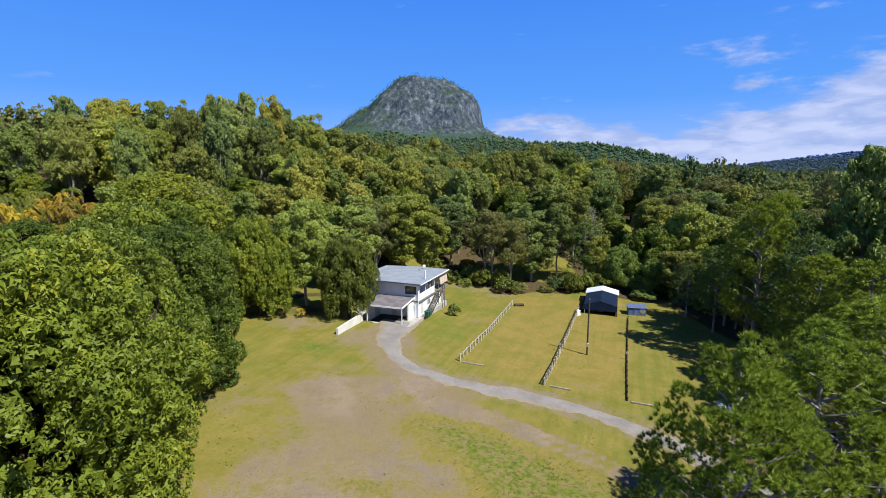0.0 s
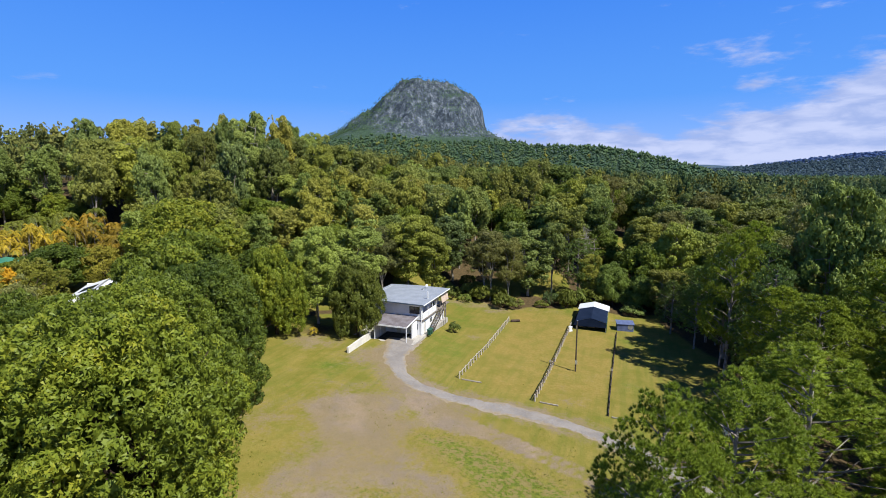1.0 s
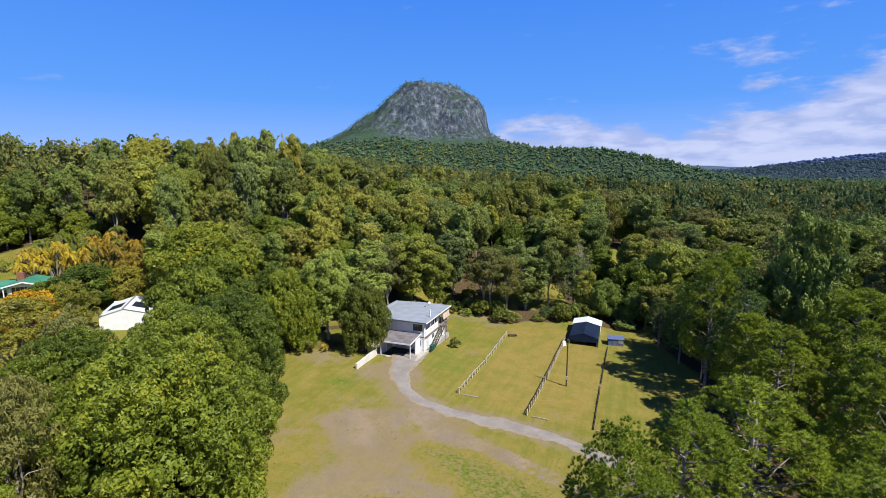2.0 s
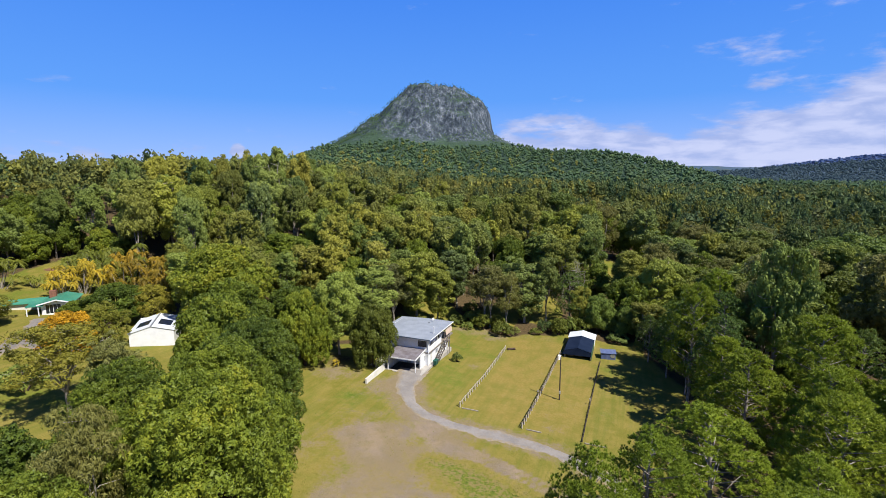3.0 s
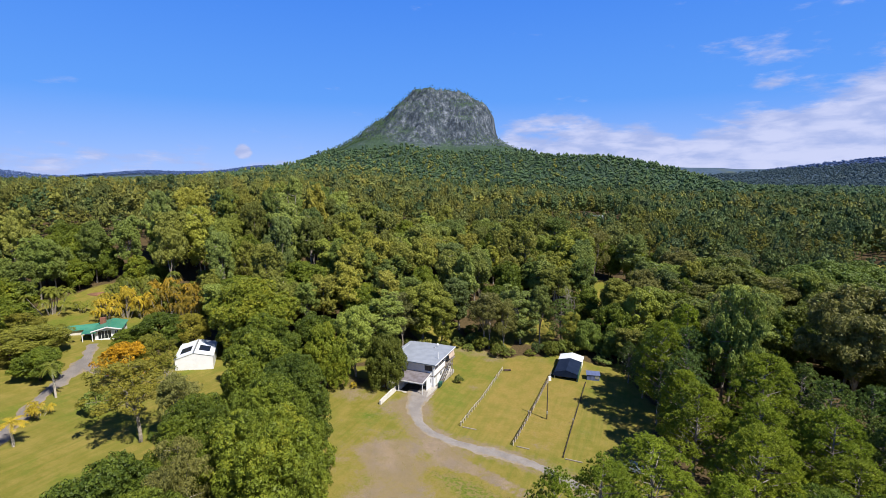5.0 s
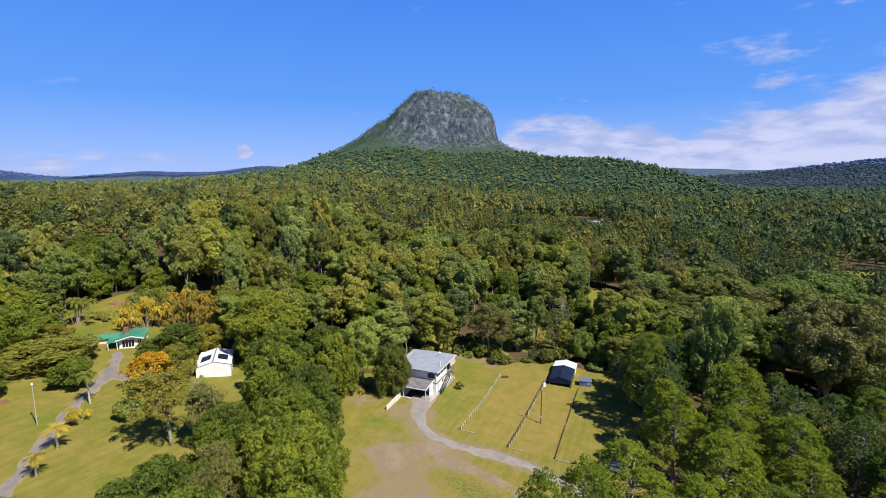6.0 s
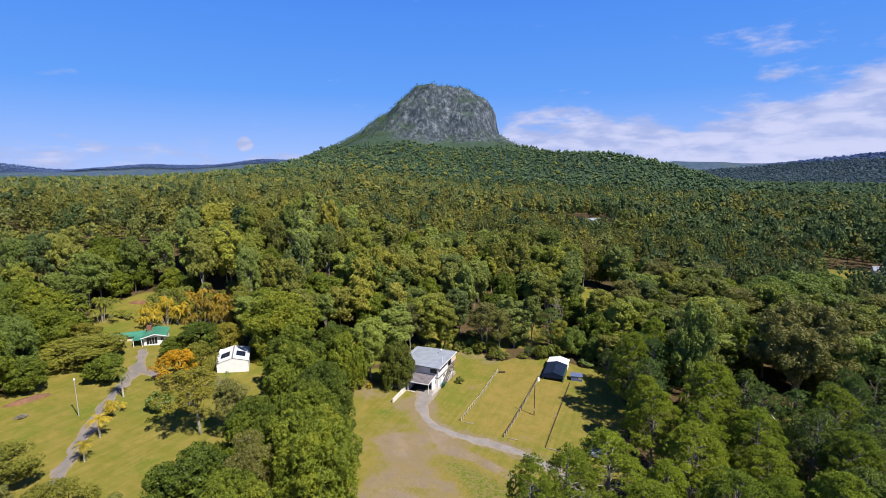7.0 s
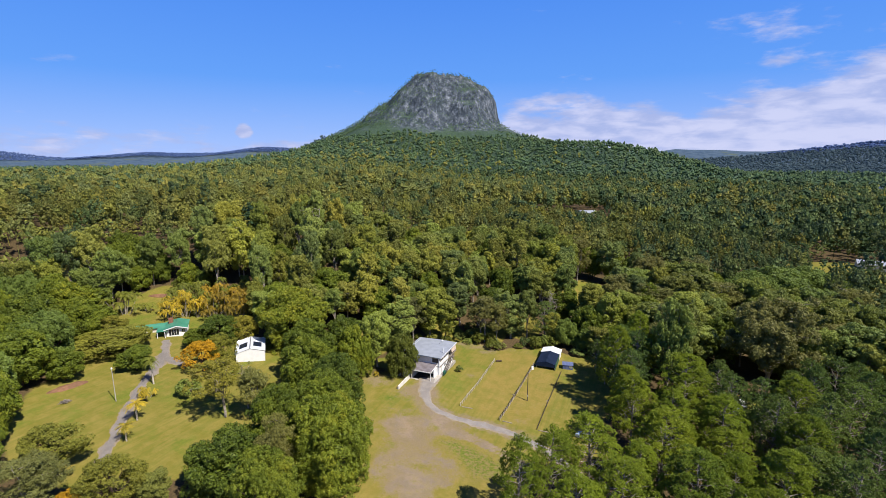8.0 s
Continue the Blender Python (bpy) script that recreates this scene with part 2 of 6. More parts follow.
    dirt = N.mix(N.range(tiny, 0.52, 0.64, 0.0, 0.7), dirt, (0.15, 0.115, 0.055))
    dirt = N.mix(N.range(N.noise(v, 21.0, 2, 0.6), 0.6, 0.7, 0.0, 0.6), dirt, (0.42, 0.37, 0.3))
    k = N.math("ADD", bare, N.math("ADD", N.math("MULTIPLY", N.math("SUBTRACT", mid, 0.5), 1.5), N.math("MULTIPLY", N.math("SUBTRACT", small, 0.5), 1.3)))
    col = N.mix(N.range(k, 0.25, 0.95), grass, dirt)
    lit = N.mix(N.range(small, 0.3, 0.7), (0.125, 0.085, 0.042), (0.055, 0.042, 0.02))
    col = N.mix(N.range(N.math("ADD", wood, N.math("MULTIPLY", N.math("SUBTRACT", mid, 0.5), 0.9)), 0.35, 0.75), col, lit)
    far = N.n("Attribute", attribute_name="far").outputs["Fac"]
    # haze over distant hills is put into this blue base colour
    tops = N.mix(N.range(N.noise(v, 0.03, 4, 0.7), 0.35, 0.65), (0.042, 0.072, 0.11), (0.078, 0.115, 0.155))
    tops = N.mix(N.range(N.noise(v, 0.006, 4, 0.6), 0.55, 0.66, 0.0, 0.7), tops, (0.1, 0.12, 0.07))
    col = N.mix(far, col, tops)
    h = N.math("ADD", N.math("MULTIPLY", tiny, 0.6), small)
    finish(N, col, 0.9, 0.1, 0.0, h, 0.6, 0.12)
    return m


def gravel_material(name, a, b, c):
    m, N = material(name)
    v = N.n("NewGeometry").outputs["Position"]
    n1, n2, n3 = N.noise(v, 0.35, 4), N.noise(v, 2.5, 4, 0.65), N.noise(v, 14.0, 2, 0.7)
    col = N.mix(N.range(n1, 0.35, 0.65), a, b)
    col = N.mix(N.range(n2, 0.45, 0.75, 0.0, 0.5), col, c)
    col = N.mix(N.range(n3, 0.5, 0.8, 0.0, 0.5), col, (0.16, 0.14, 0.12))
    n4 = N.noise(v, 5.5, 3, 0.75)
    col = N.mix(N.range(n4, 0.56, 0.68, 0.0, 0.5), col, (0.38, 0.365, 0.36))
    col = N.mix(N.range(n4, 0.44, 0.34, 0.0, 0.55), col, (0.13, 0.12, 0.11))
    edge = N.n("Attribute", attribute_name="edge").outputs["Fac"]
    worn = N.math("ADD", edge, N.math("ADD", N.math("MULTIPLY", N.math("SUBTRACT", n2, 0.5), 1.1), N.math("MULTIPLY", N.math("SUBTRACT", n1, 0.5), 0.6)))
    col = N.mix(N.range(worn, 0.5, 0.95, 0.0, 0.9), col, N.mix(N.range(n4, 0.4, 0.6), (0.25, 0.195, 0.115), (0.3, 0.235, 0.15)))
    finish(N, col, 0.9, 0.15, 0.0, n3, 0.5, 0.05)
    return m


M_GROUND = ground_material()
M_GRAVEL = gravel_material("grey_gravel", (0.285, 0.258, 0.235), (0.215, 0.196, 0.183), (0.28, 0.22, 0.145))
M_ASPHALT = gravel_material("worn_asphalt", (0.24, 0.212, 0.192), (0.18, 0.162, 0.148), (0.25, 0.205, 0.15))
M_WHITE = plain("white_paint", (0.82, 0.82, 0.82), (0.73, 0.73, 0.73), 0.55, 0.8, 12)
M_CREAM = plain("cream_paint", (0.72, 0.69, 0.62), (0.60, 0.57, 0.5), 0.6, 0.8, 12)
M_ROOF = plain("grey_roof_steel", (0.32, 0.345, 0.395), (0.26, 0.285, 0.325), 0.45, 0.5, 14, 0.4)
M_ROOF_RUST = plain("worn_roof_steel", (0.23, 0.21, 0.225), (0.15, 0.128, 0.13), 0.5, 0.9, 8, 0.4)
M_ROOF_WHITE = plain("white_roof_steel", (0.80, 0.82, 0.85), (0.70, 0.73, 0.77), 0.4, 0.4, 10, 0.4)
M_ROOF_GREEN = plain("green_roof_steel", (0.04, 0.2, 0.125), (0.075, 0.265, 0.17), 0.45, 0.4, 8, 0.4)
M_GREEN = plain("green_plastic", (0.012, 0.075, 0.055), (0.02, 0.1, 0.07), 0.4, 1.0, 9, 0.4)
M_DARK = plain("dark_shade_cloth", (0.010, 0.018, 0.040), (0.018, 0.028, 0.058), 0.9, 0.6, 14, 0.04)
M_SHED_BLUE = plain("dull_blue_steel", (0.13, 0.165, 0.30), (0.09, 0.115, 0.22), 0.55, 1.5, 9, 0.3)
M_TIMBER = plain("grey_timber", (0.27, 0.235, 0.2), (0.16, 0.135, 0.11), 0.8, 2.0, 14, 0.2)
M_DARKTIMBER = plain("dark_timber", (0.09, 0.07, 0.055), (0.05, 0.04, 0.033), 0.75, 2.0, 14, 0.2)
M_PALE = plain("pale_post_timber", (0.58, 0.52, 0.43), (0.40, 0.35, 0.28), 0.8, 2.0, 12, 0.2)
M_GREYWOOD = plain("bleached_sleeper_timber", (0.36, 0.315, 0.255), (0.23, 0.2, 0.16), 0.85, 2.0, 14, 0.15)
M_CONCRETE = plain("concrete", (0.46, 0.43, 0.38), (0.34, 0.31, 0.27), 0.85, 0.7, 9, 0.2)
M_BRICK = plain("red_brick", (0.28, 0.12, 0.075), (0.2, 0.09, 0.06), 0.85, 3.0, 20, 0.15)
M_STEEL = plain("galvanised_steel", (0.55, 0.56, 0.57), (0.42, 0.43, 0.44), 0.4, 2.0, 14, 0.5, 0.7)
M_SOLAR = plain("solar_cells", (0.012, 0.018, 0.04), (0.02, 0.028, 0.055), 0.15, 2.0, 10, 0.6)
M_BLIND = plain("striped_blind", (0.62, 0.5, 0.4), (0.5, 0.38, 0.3), 0.8, 1.0, 9, 0.2)
M_BLUE = plain("faded_blue_paint", (0.12, 0.15, 0.19), (0.07, 0.09, 0.125), 0.6, 1.5, 9, 0.3)
M_SILVER = plain("silver_blue_paint", (0.30, 0.36, 0.42), (0.26, 0.31, 0.37), 0.35, 1.0, 9, 0.5)
M_RUBBER = plain("black_rubber", (0.03, 0.03, 0.03), (0.02, 0.02, 0.02), 0.7, 2.0, 20, 0.3)
M_YELLOW = plain("yellow_paint", (0.55, 0.38, 0.05), (0.42, 0.3, 0.05), 0.5, 2.0, 12, 0.3)


def glass_material():
    m, N = material("window_glass")
    p = finish(N, (0.015, 0.02, 0.024), 0.06, 0.6)
    return m


M_GLASS = glass_material()


def rock_material():
    m, N = material("mountain_rock")
    g = N.n("NewGeometry")
    v, nrm = g.outputs["Position"], g.outputs["Normal"]
    st = N.n("Mapping")
    st.inputs["Scale"].default_value = (1.0, 1.0, 0.28)
    N.link(v, st.inputs[0])
    streak, blot, finer = N.noise(st.outputs[0], 0.075, 7, 0.75), N.noise(v, 0.018, 5, 0.6), N.noise(v, 0.24, 4, 0.8)
    rock = N.ramp(streak, [(0.36, (0.015, 0.023, 0.035)), (0.5, (0.064, 0.082, 0.104)), (0.66, (0.235, 0.258, 0.292))])
    rock = N.mix(N.range(finer, 0.44, 0.62, 0.0, 0.75), rock, (0.035, 0.042, 0.042))
    veg = N.mix(N.range(finer, 0.35, 0.65), (0.026, 0.05, 0.034), (0.062, 0.098, 0.056))
    z = N.n("SeparateXYZ")
    N.link(nrm, z.inputs[0])
    zp = N.n("SeparateXYZ")
    N.link(v, zp.inputs[0])
    k = N.math("ADD", N.math("ADD", z.outputs[2], N.math("MULTIPLY", N.math("SUBTRACT", blot, 0.5), 1.1)), N.range(zp.outputs[2], 140.0, 85.0, 0.0, 0.7))
    k = N.math("ADD", k, N.math("MULTIPLY", N.math("SUBTRACT", finer, 0.5), 1.5))
    k = N.math("ADD", k, N.range(zp.outputs[0], -110.0, -260.0, 0.0, 0.22))
    finish(N, N.mix(N.range(k, 0.72, 1.1), rock, veg), 0.9, 0.1, 0.0, finer, 0.6, 3.0)
    return m


M_ROCK = rock_material()


# ---- mesh helpers ----
def smooth(a, b, v):
    v = np.clip((v - a) / (b - a), 0, 1)
    return v * v * (3 - 2 * v)


def np_mesh(name, verts, faces, mat, shade=False, **attrs):
    """A mesh from arrays; all faces have the same number of corners."""
    me = bpy.data.meshes.new(name)
    verts, faces = np.asarray(verts, np.float32), np.asarray(faces, np.int32)
    n, k = faces.shape
    me.vertices.add(len(verts))
    me.vertices.foreach_set("co", verts.ravel())
    me.loops.add(n * k)
    me.loops.foreach_set("vertex_index", faces.ravel())
    me.polygons.add(n)
    me.polygons.foreach_set("loop_start", np.arange(n, dtype=np.int32) * k)
    me.update(calc_edges=True)
    for key, values in attrs.items():
        me.attributes.new(key, "FLOAT", "POINT").data.foreach_set("value", np.asarray(values, np.float32).ravel())
    if shade:
        me.polygons.foreach_set("use_smooth", np.ones(n, bool))
    me.materials.append(mat)
    return me


def part(name, bm, mat, parent=None, label="", bevel=0.0, shade=False):
    """Links a bmesh or mesh as one object under a thing or a part."""
    if isinstance(bm, bpy.types.Mesh):
        me = bm
    else:
        if bevel:
            bmesh.ops.bevel(bm, geom=bm.edges[:], offset=bevel, segments=1, affect="EDGES", clamp_overlap=True)
        bmesh.ops.recalc_face_normals(bm, faces=bm.faces[:])
        me = bpy.data.meshes.new(name)
        bm.to_mesh(me)
        bm.free()
        me.materials.append(mat)
        if shade:
            for p in me.polygons:
                p.use_smooth = True
    ob = new(name, me)
    if parent is not None:
        ob.parent = parent
    if label:
        tagged(ob, label)
    return ob


def box(x0, x1, y0, y1, z0, z1, bm=None):
    bm = bm or bmesh.new()
    bmesh.ops.create_cube(bm, size=1.0, matrix=Matrix.Translation(((x0 + x1) / 2, (y0 + y1) / 2, (z0 + z1) / 2)) @ Matrix.Diagonal((x1 - x0, y1 - y0, z1 - z0, 1)))
    return bm


def beam(p, q, w, h, bm=None):
    """A square bar from p to q."""
    bm = bm or bmesh.new()
    p, q = Vector(p), Vector(q)
    m = Matrix.Translation((p + q) / 2) @ (q - p).to_track_quat("Y", "Z").to_matrix().to_4x4()
    bmesh.ops.create_cube(bm, size=1.0, matrix=m @ Matrix.Diagonal((w, (q - p).length, h, 1)))
    return bm


def rod(p, q, r0, r1=None, n=8, bm=None):
    bm = bm or bmesh.new()
    p, q = Vector(p), Vector(q)
    m = Matrix.Translation((p + q) / 2) @ (q - p).to_track_quat("Z", "Y").to_matrix().to_4x4()
    bmesh.ops.create_cone(bm, cap_ends=True, segments=n, radius1=r0, radius2=r0 if r1 is None else r1, depth=(q - p).length, matrix=m)
    return bm


def solid(points, z0, z1, bm=None):
    """A prism over a flat outline."""
    bm = bm or bmesh.new()
    a = [bm.verts.new((x, y, z0)) for x, y in points]
    b = [bm.verts.new((x, y, z1)) for x, y in points]
    bm.faces.new(a[::-1])
    bm.faces.new(b)
    for i in range(len(a)):
        j = (i + 1) % len(a)
        bm.faces.new((a[i], a[j], b[j], b[i]))
    return bm


def slab(corners, thick, bm=None):
    """A plate under four corners."""
    bm = bm or bmesh.new()
    a = [bm.verts.new(c) for c in corners]
    b = [bm.verts.new((c[0], c[1], c[2] - thick)) for c in corners]
    bm.faces.new(a)
    bm.faces.new(b[::-1])
    for i in range(len(a)):
        j = (i + 1) % len(a)
        bm.faces.new((a[i], b[i], b[j], a[j]))
    return bm


def thing(name, x, y, z, turn=0.0, label="", category="", group="", kind=""):
    ob = new(name)
    ob.matrix_basis = pose(x, y, z, 0, 0, turn)
    return tagged(ob, label, category, group, kind)


# ---- the lie of the land ----
def wave(x, y, s, seed):
    return (np.sin(x / s + seed) * np.cos(y / s * 1.13 - seed * 1.7) + 0.5 * np.sin(x / s * 2.3 + y / s * 1.7 + seed * 3.1)) / 1.5


def land(x, y):
    x, y = np.asarray(x, float), np.asarray(y, float)
    z = np.where(x < 0, 1.2 - 0.1 * np.clip(x, -110, 0), -1.2 + 2.4 * np.exp(-np.clip(x, 0, 900) / 24.0))
    z = z + 0.62 * np.exp(-((x + 6) ** 2 + (y - 71) ** 2) / 170.0)
    rise = smooth(94, 168, y) * smooth(230, -30, x)
    z = z + 15.0 * rise * (1 - smooth(700, 1500, y)) + 6.0 * smooth(110, 420, y) * smooth(-20, 130, x)
    z = z + 3 * np.exp(-(((x - 108) / 40) ** 2 + ((y - 352) / 36) ** 2)) - 9 * np.exp(-(((x - 78) / 34) ** 2 + ((y - 258) / 48) ** 2))
    z = z + 6 * np.exp(-(((x - 208) / 40) ** 2 + ((y - 196) / 26) ** 2)) - 6 * np.exp(-(((x - 172) / 26) ** 2 + ((y - 156) / 24) ** 2))
    far = smooth(180, 700, np.hypot(x, y))
    z = z + 5.0 * far * wave(x, y, 160.0, 1.3)
    d = np.hypot(x, y)
    # hills on the skyline
    z = z + 105 * np.exp(-(((x - 1850) / 700) ** 2 + ((y - 1900) / 420) ** 2)) + 150 * np.exp(-(((x - 3100) / 900) ** 2 + ((y - 3000) / 700) ** 2))
    z = z + 55 * np.exp(-(((x - 1350) / 420) ** 2 + ((y - 2950) / 300) ** 2))
    band = np.exp(-((d - 4000) / 420) ** 2) * smooth(200, -500, x)
    z = z + band * (72 + 24 * np.sin(x / 310.0) + 14 * np.sin(x / 120.0 + 1.0))
    z = z + 45 * np.exp(-((d - 3500) / 400) ** 2) * smooth(300, 900, x)
    return z


# ---- ground ----
CLEARING = ((-18, -8), (-23, 22), (-25, 40), (-27, 55), (-28, 66), (-32, 72), (-20, 82), (-11, 91), (2, 95.5), (17, 96), (29, 95), (43, 91), (44, 70), (37, 56), (26, 44), (20, 37), (14, 28), (12, 10), (10, -8))
LAWN = ((-62, 16), (-46, 24), (-39, 36), (-40, 52), (-44, 64), (-46, 78), (-58, 84), (-78, 94), (-83, 111), (-111, 114), (-113, 103), (-100, 97), (-94, 90), (-104, 62), (-94, 56), (-97, 46), (-89, 31), (-79, 20))
REAR_GRASS = ((-33, 78), (-22, 86), (-20, 98), (-27, 104), (-33, 96))
BACK_GRASS = ((-7, 99), (-1, 103), (1, 112), (-5, 116), (-9, 108))


FAR_SPOTS = ((-77, 98, 7), (-106, 102, 9), (-104, 93, 6), (13, 108, 4), (24, 116, 6), (101, 330, 27), (213, 190, 17), (188, 190, 12), (-166, 112, 13), (56, 138, 9), (75, 62, 7), (32, 49, 5))


def inside(px, py, poly):
    """Signed distance to an outline: positive inside."""
    px, py = np.asarray(px, float), np.asarray(py, float)
    best, odd = np.full(px.shape, 1e9), np.zeros(px.shape, bool)
    for (ax, ay), (bx, by) in zip(poly, poly[1:] + poly[:1]):
        ex, ey = bx - ax, by - ay
        t = np.clip(((px - ax) * ex + (py - ay) * ey) / (ex * ex + ey * ey), 0, 1)
        best = np.minimum(best, np.hypot(px - ax - t * ex, py - ay - t * ey))
        cross = (ay > py) != (by > py)
        with np.errstate(divide="ignore", invalid="ignore"):
            odd ^= cross & (px < ex * (py - ay) / np.where(ey == 0, 1e-9, ey) + ax)
    return np.where(odd, best, -best)


def to_line(px, py, line):
    best = np.full(np.shape(px), 1e9)
    for (ax, ay), (bx, by) in zip(line, line[1:]):
        ex, ey = bx - ax, by - ay
        t = np.clip(((px - ax) * ex + (py - ay) * ey) / (ex * ex + ey * ey), 0, 1)
        best = np.minimum(best, np.hypot(px - ax - t * ex, py - ay - t * ey))
    return best


def open_ground(x, y):
    return np.maximum(np.maximum(inside(x, y, CLEARING), inside(x, y, LAWN)), np.maximum(inside(x, y, REAR_GRASS), inside(x, y, BACK_GRASS)))


DRIVE = ((-6.0, 71.5), (-6.7, 67.6), (-7.3, 63.5), (-6.9, 59.6), (-5.2, 56.0), (-1.9, 53.2), (4.8, 50.9), (10.8, 49.1), (16.0, 46.6), (20.2, 42.9), (23.5, 38.5), (26.5, 33.0), (28.5, 26.0))
TRACK = ((-5.5, 54.0), (-3.2, 51.2), (0.0, 47.6), (4.0, 44.7), (7.7, 42.3), (10.9, 39.9), (13.8, 37.7), (15.6, 35.6), (17.5, 32.5), (19.5, 28.0))
APRON = ((-80.5, 68.0), (-77.5, 66.0), (-73.5, 65.0), (-70.0, 64.6))
LANE = ((-64.0, 20.5), (-67.6, 29.8), (-71.2, 38.6), (-75.0, 48.6), (-77.7, 57.5), (-79.4, 66.0), (-82.4, 72.0), (-86.4, 79.6))


def axis(lo, hi, step, far_lo, far_hi):
    mid = list(np.arange(lo, hi, step))
    out, s, p = [], step, lo
    while p > far_lo:
        s *= 1.13
        p -= s
        out.append(p)
    tail, s, p = [], step, mid[-1]
    while p < far_hi:
        s *= 1.07
        p += s
        tail.append(p)
    return np.array(out[::-1] + mid + tail)


gx, gy = axis(-100, 42, 0.75, -4900, 4900), axis(8, 112, 0.75, -900, 4900)
GX, GY = np.meshgrid(gx, gy)
GZ = land(GX, GY)
near_open = open_ground(GX, GY)
hc, hs = math.cos(radians(-20)), math.sin(radians(-20))
HOUSE_PAD = tuple((-5.45 + hc * u - hs * v, 66.7 + hs * u + hc * v) for u, v in ((-11.9, 1.0), (0.4, 1.0), (0.4, 17.9), (-11.9, 17.9)))
GZ = GZ + 0.05 * wave(GX, GY, 2.1, 0.4) * smooth(-4, 3, near_open) * smooth(1.5, 4.0, to_line(GX, GY, DRIVE)) * smooth(2.0, 5.0, to_line(GX, GY, LANE))
GZ = np.where(inside(GX, GY, HOUSE_PAD) > 0.0, np.minimum(GZ, 1.95), GZ)
canopy = smooth(1500, 2300, np.hypot(GX, GY))
GZ = GZ + canopy * 6.0 * (wave(GX, GY, 23.0, 2.2) + wave(GX, GY, 57.0, 0.7))
nx, ny = len(gx), len(gy)
idx = np.arange(nx * ny).reshape(ny, nx)
quads = np.stack([idx[:-1, :-1], idx[:-1, 1:], idx[1:, 1:], idx[1:, :-1]], -1).reshape(-1, 4)
PATCH = ((-13.4, 49.5), (-15.2, 45.5), (-15.0, 40), (-15.6, 35), (-16.6, 30), (-14.5, 25.5), (-9, 20), (-2, 18), (-1.5, 25), (2.4, 29), (1.8, 33.5), (0.3, 36.7), (-2.2, 39.2), (-5.0, 42.2), (-3.0, 45.0), (-7.5, 48.2))
SPILL = ((-5.5, 50.5), (-3.0, 43.6), (3.5, 43.6), (9.5, 41.2), (8.0, 43.8), (1.5, 48.2))
MEADOW = ((-3.8, 43.2), (1.2, 42.6), (5.2, 40.6), (9.0, 38.2), (12.8, 35.0), (12.0, 30.0), (4.0, 30.5), (2.4, 34.5), (0.8, 37.8))


def blob(x, y, rx, ry):
    return np.exp(-((GX - x) / rx) ** 2 - ((GY - y) / ry) ** 2)


drift = 1.6 * wave(GX, GY, 2.6, 0.9) + 1.1 * wave(GX, GY, 1.1, 2.3)
bare = 0.66 * smooth(-2.6, 3.4, inside(GX, GY, PATCH) + drift) + 0.5 * smooth(-1.6, 1.8, inside(GX, GY, SPILL) + drift)
bare += 0.2 * blob(-9, 46, 9, 8) + 0.45 * blob(-9, 48.5, 6, 3.0) + 0.5 * blob(-20, 43, 2.6, 3.0) + 0.3 * blob(-9, 27, 5, 6)
lane_d = to_line(GX, GY, TRACK)
ruts = smooth(0.55, 0.2, abs(lane_d - 0.8)) + 0.55 * smooth(2.0, 0.6, lane_d)
bare += 0.62 * ruts * smooth(52.5, 49.0, GY) + 0.62 * smooth(4.2, 1.2, to_line(GX, GY, DRIVE))
bare += 0.55 * blob(-10, 64, 4.0, 3.5) + 0.5 * blob(5, 99, 12.0, 3.0) + 0.4 * blob(36, 90, 5.0, 4.0) + 0.45 * blob(-22, 66, 4.0, 3.0)
bare += 0.26 * blob(-9, 50, 13.0, 13.0) + 0.15 * blob(22, 66, 14.0, 20.0) + 0.35 * blob(-4, 63, 4.0, 3.0) + 0.3 * blob(16, 97, 14.0, 3.5)
bare += 0.35 * blob(-12.0, 61.5, 3.0, 3.0) + 0.45 * blob(-19, 68, 5.0, 4.0)
bare += 0.5 * blob(5.2, 75.6, 1.6, 2.6) + 0.45 * blob(11, 94.5, 3.0, 2.0) + 0.22 * blob(17.0, 55.0, 3.0, 4.0)
bare -= 0.55 * smooth(-1.5, 1.5, inside(GX, GY, MEADOW)) * smooth(1.2, 2.6, lane_d) + 0.5 * blob(-6.2, 32.4, 3.0, 0.9) + 0.3 * blob(-4.5, 37.0, 1.6, 0.8)
parched = smooth(-2.0, 2.5, inside(GX, GY, ((2.5, 58.0), (12.9, 87.6), (14, 97), (36, 92), (33, 82), (20.6, 50.0))))
parched = np.maximum(parched, 0.6 * smooth(-2.0, 5.0, inside(GX, GY, ((-22, 12), (-24, 45), (-14, 53), (4, 49), (14, 40), (16, 26), (12, 8)))))
litter = smooth(1.5, -3.0, near_open + 5.0 * smooth(90, 96, GY) * smooth(-20, -5, GX) * (0.55 + wave(GX, GY, 4.3, 0.8))) * smooth(-25, 5, GY)
litter = np.maximum(litter, 0.75 * blob(-21, 73, 5.0, 4.5))
for sx, sy, r in FAR_SPOTS:
    litter = litter * smooth(r * 1.0, r * 1.5, np.hypot(GX - sx, (GY - sy) * 0.7))
lush = 0.7 * blob(-15, 58, 4.5, 5.0) + 0.1 * smooth(-38, -52, GX) + 0.2 * smooth(60, 92, GY) + 0.75 * smooth(-1.0, 2.0, inside(GX, GY, MEADOW)) + 0.9 * blob(-6.2, 32.4, 3.0, 0.9)
lush += 0.25 * blob(3, 70, 5.0, 9.0)
parched = parched * (1 - 0.8 * smooth(-1.0, 2.0, inside(GX, GY, MEADOW)))
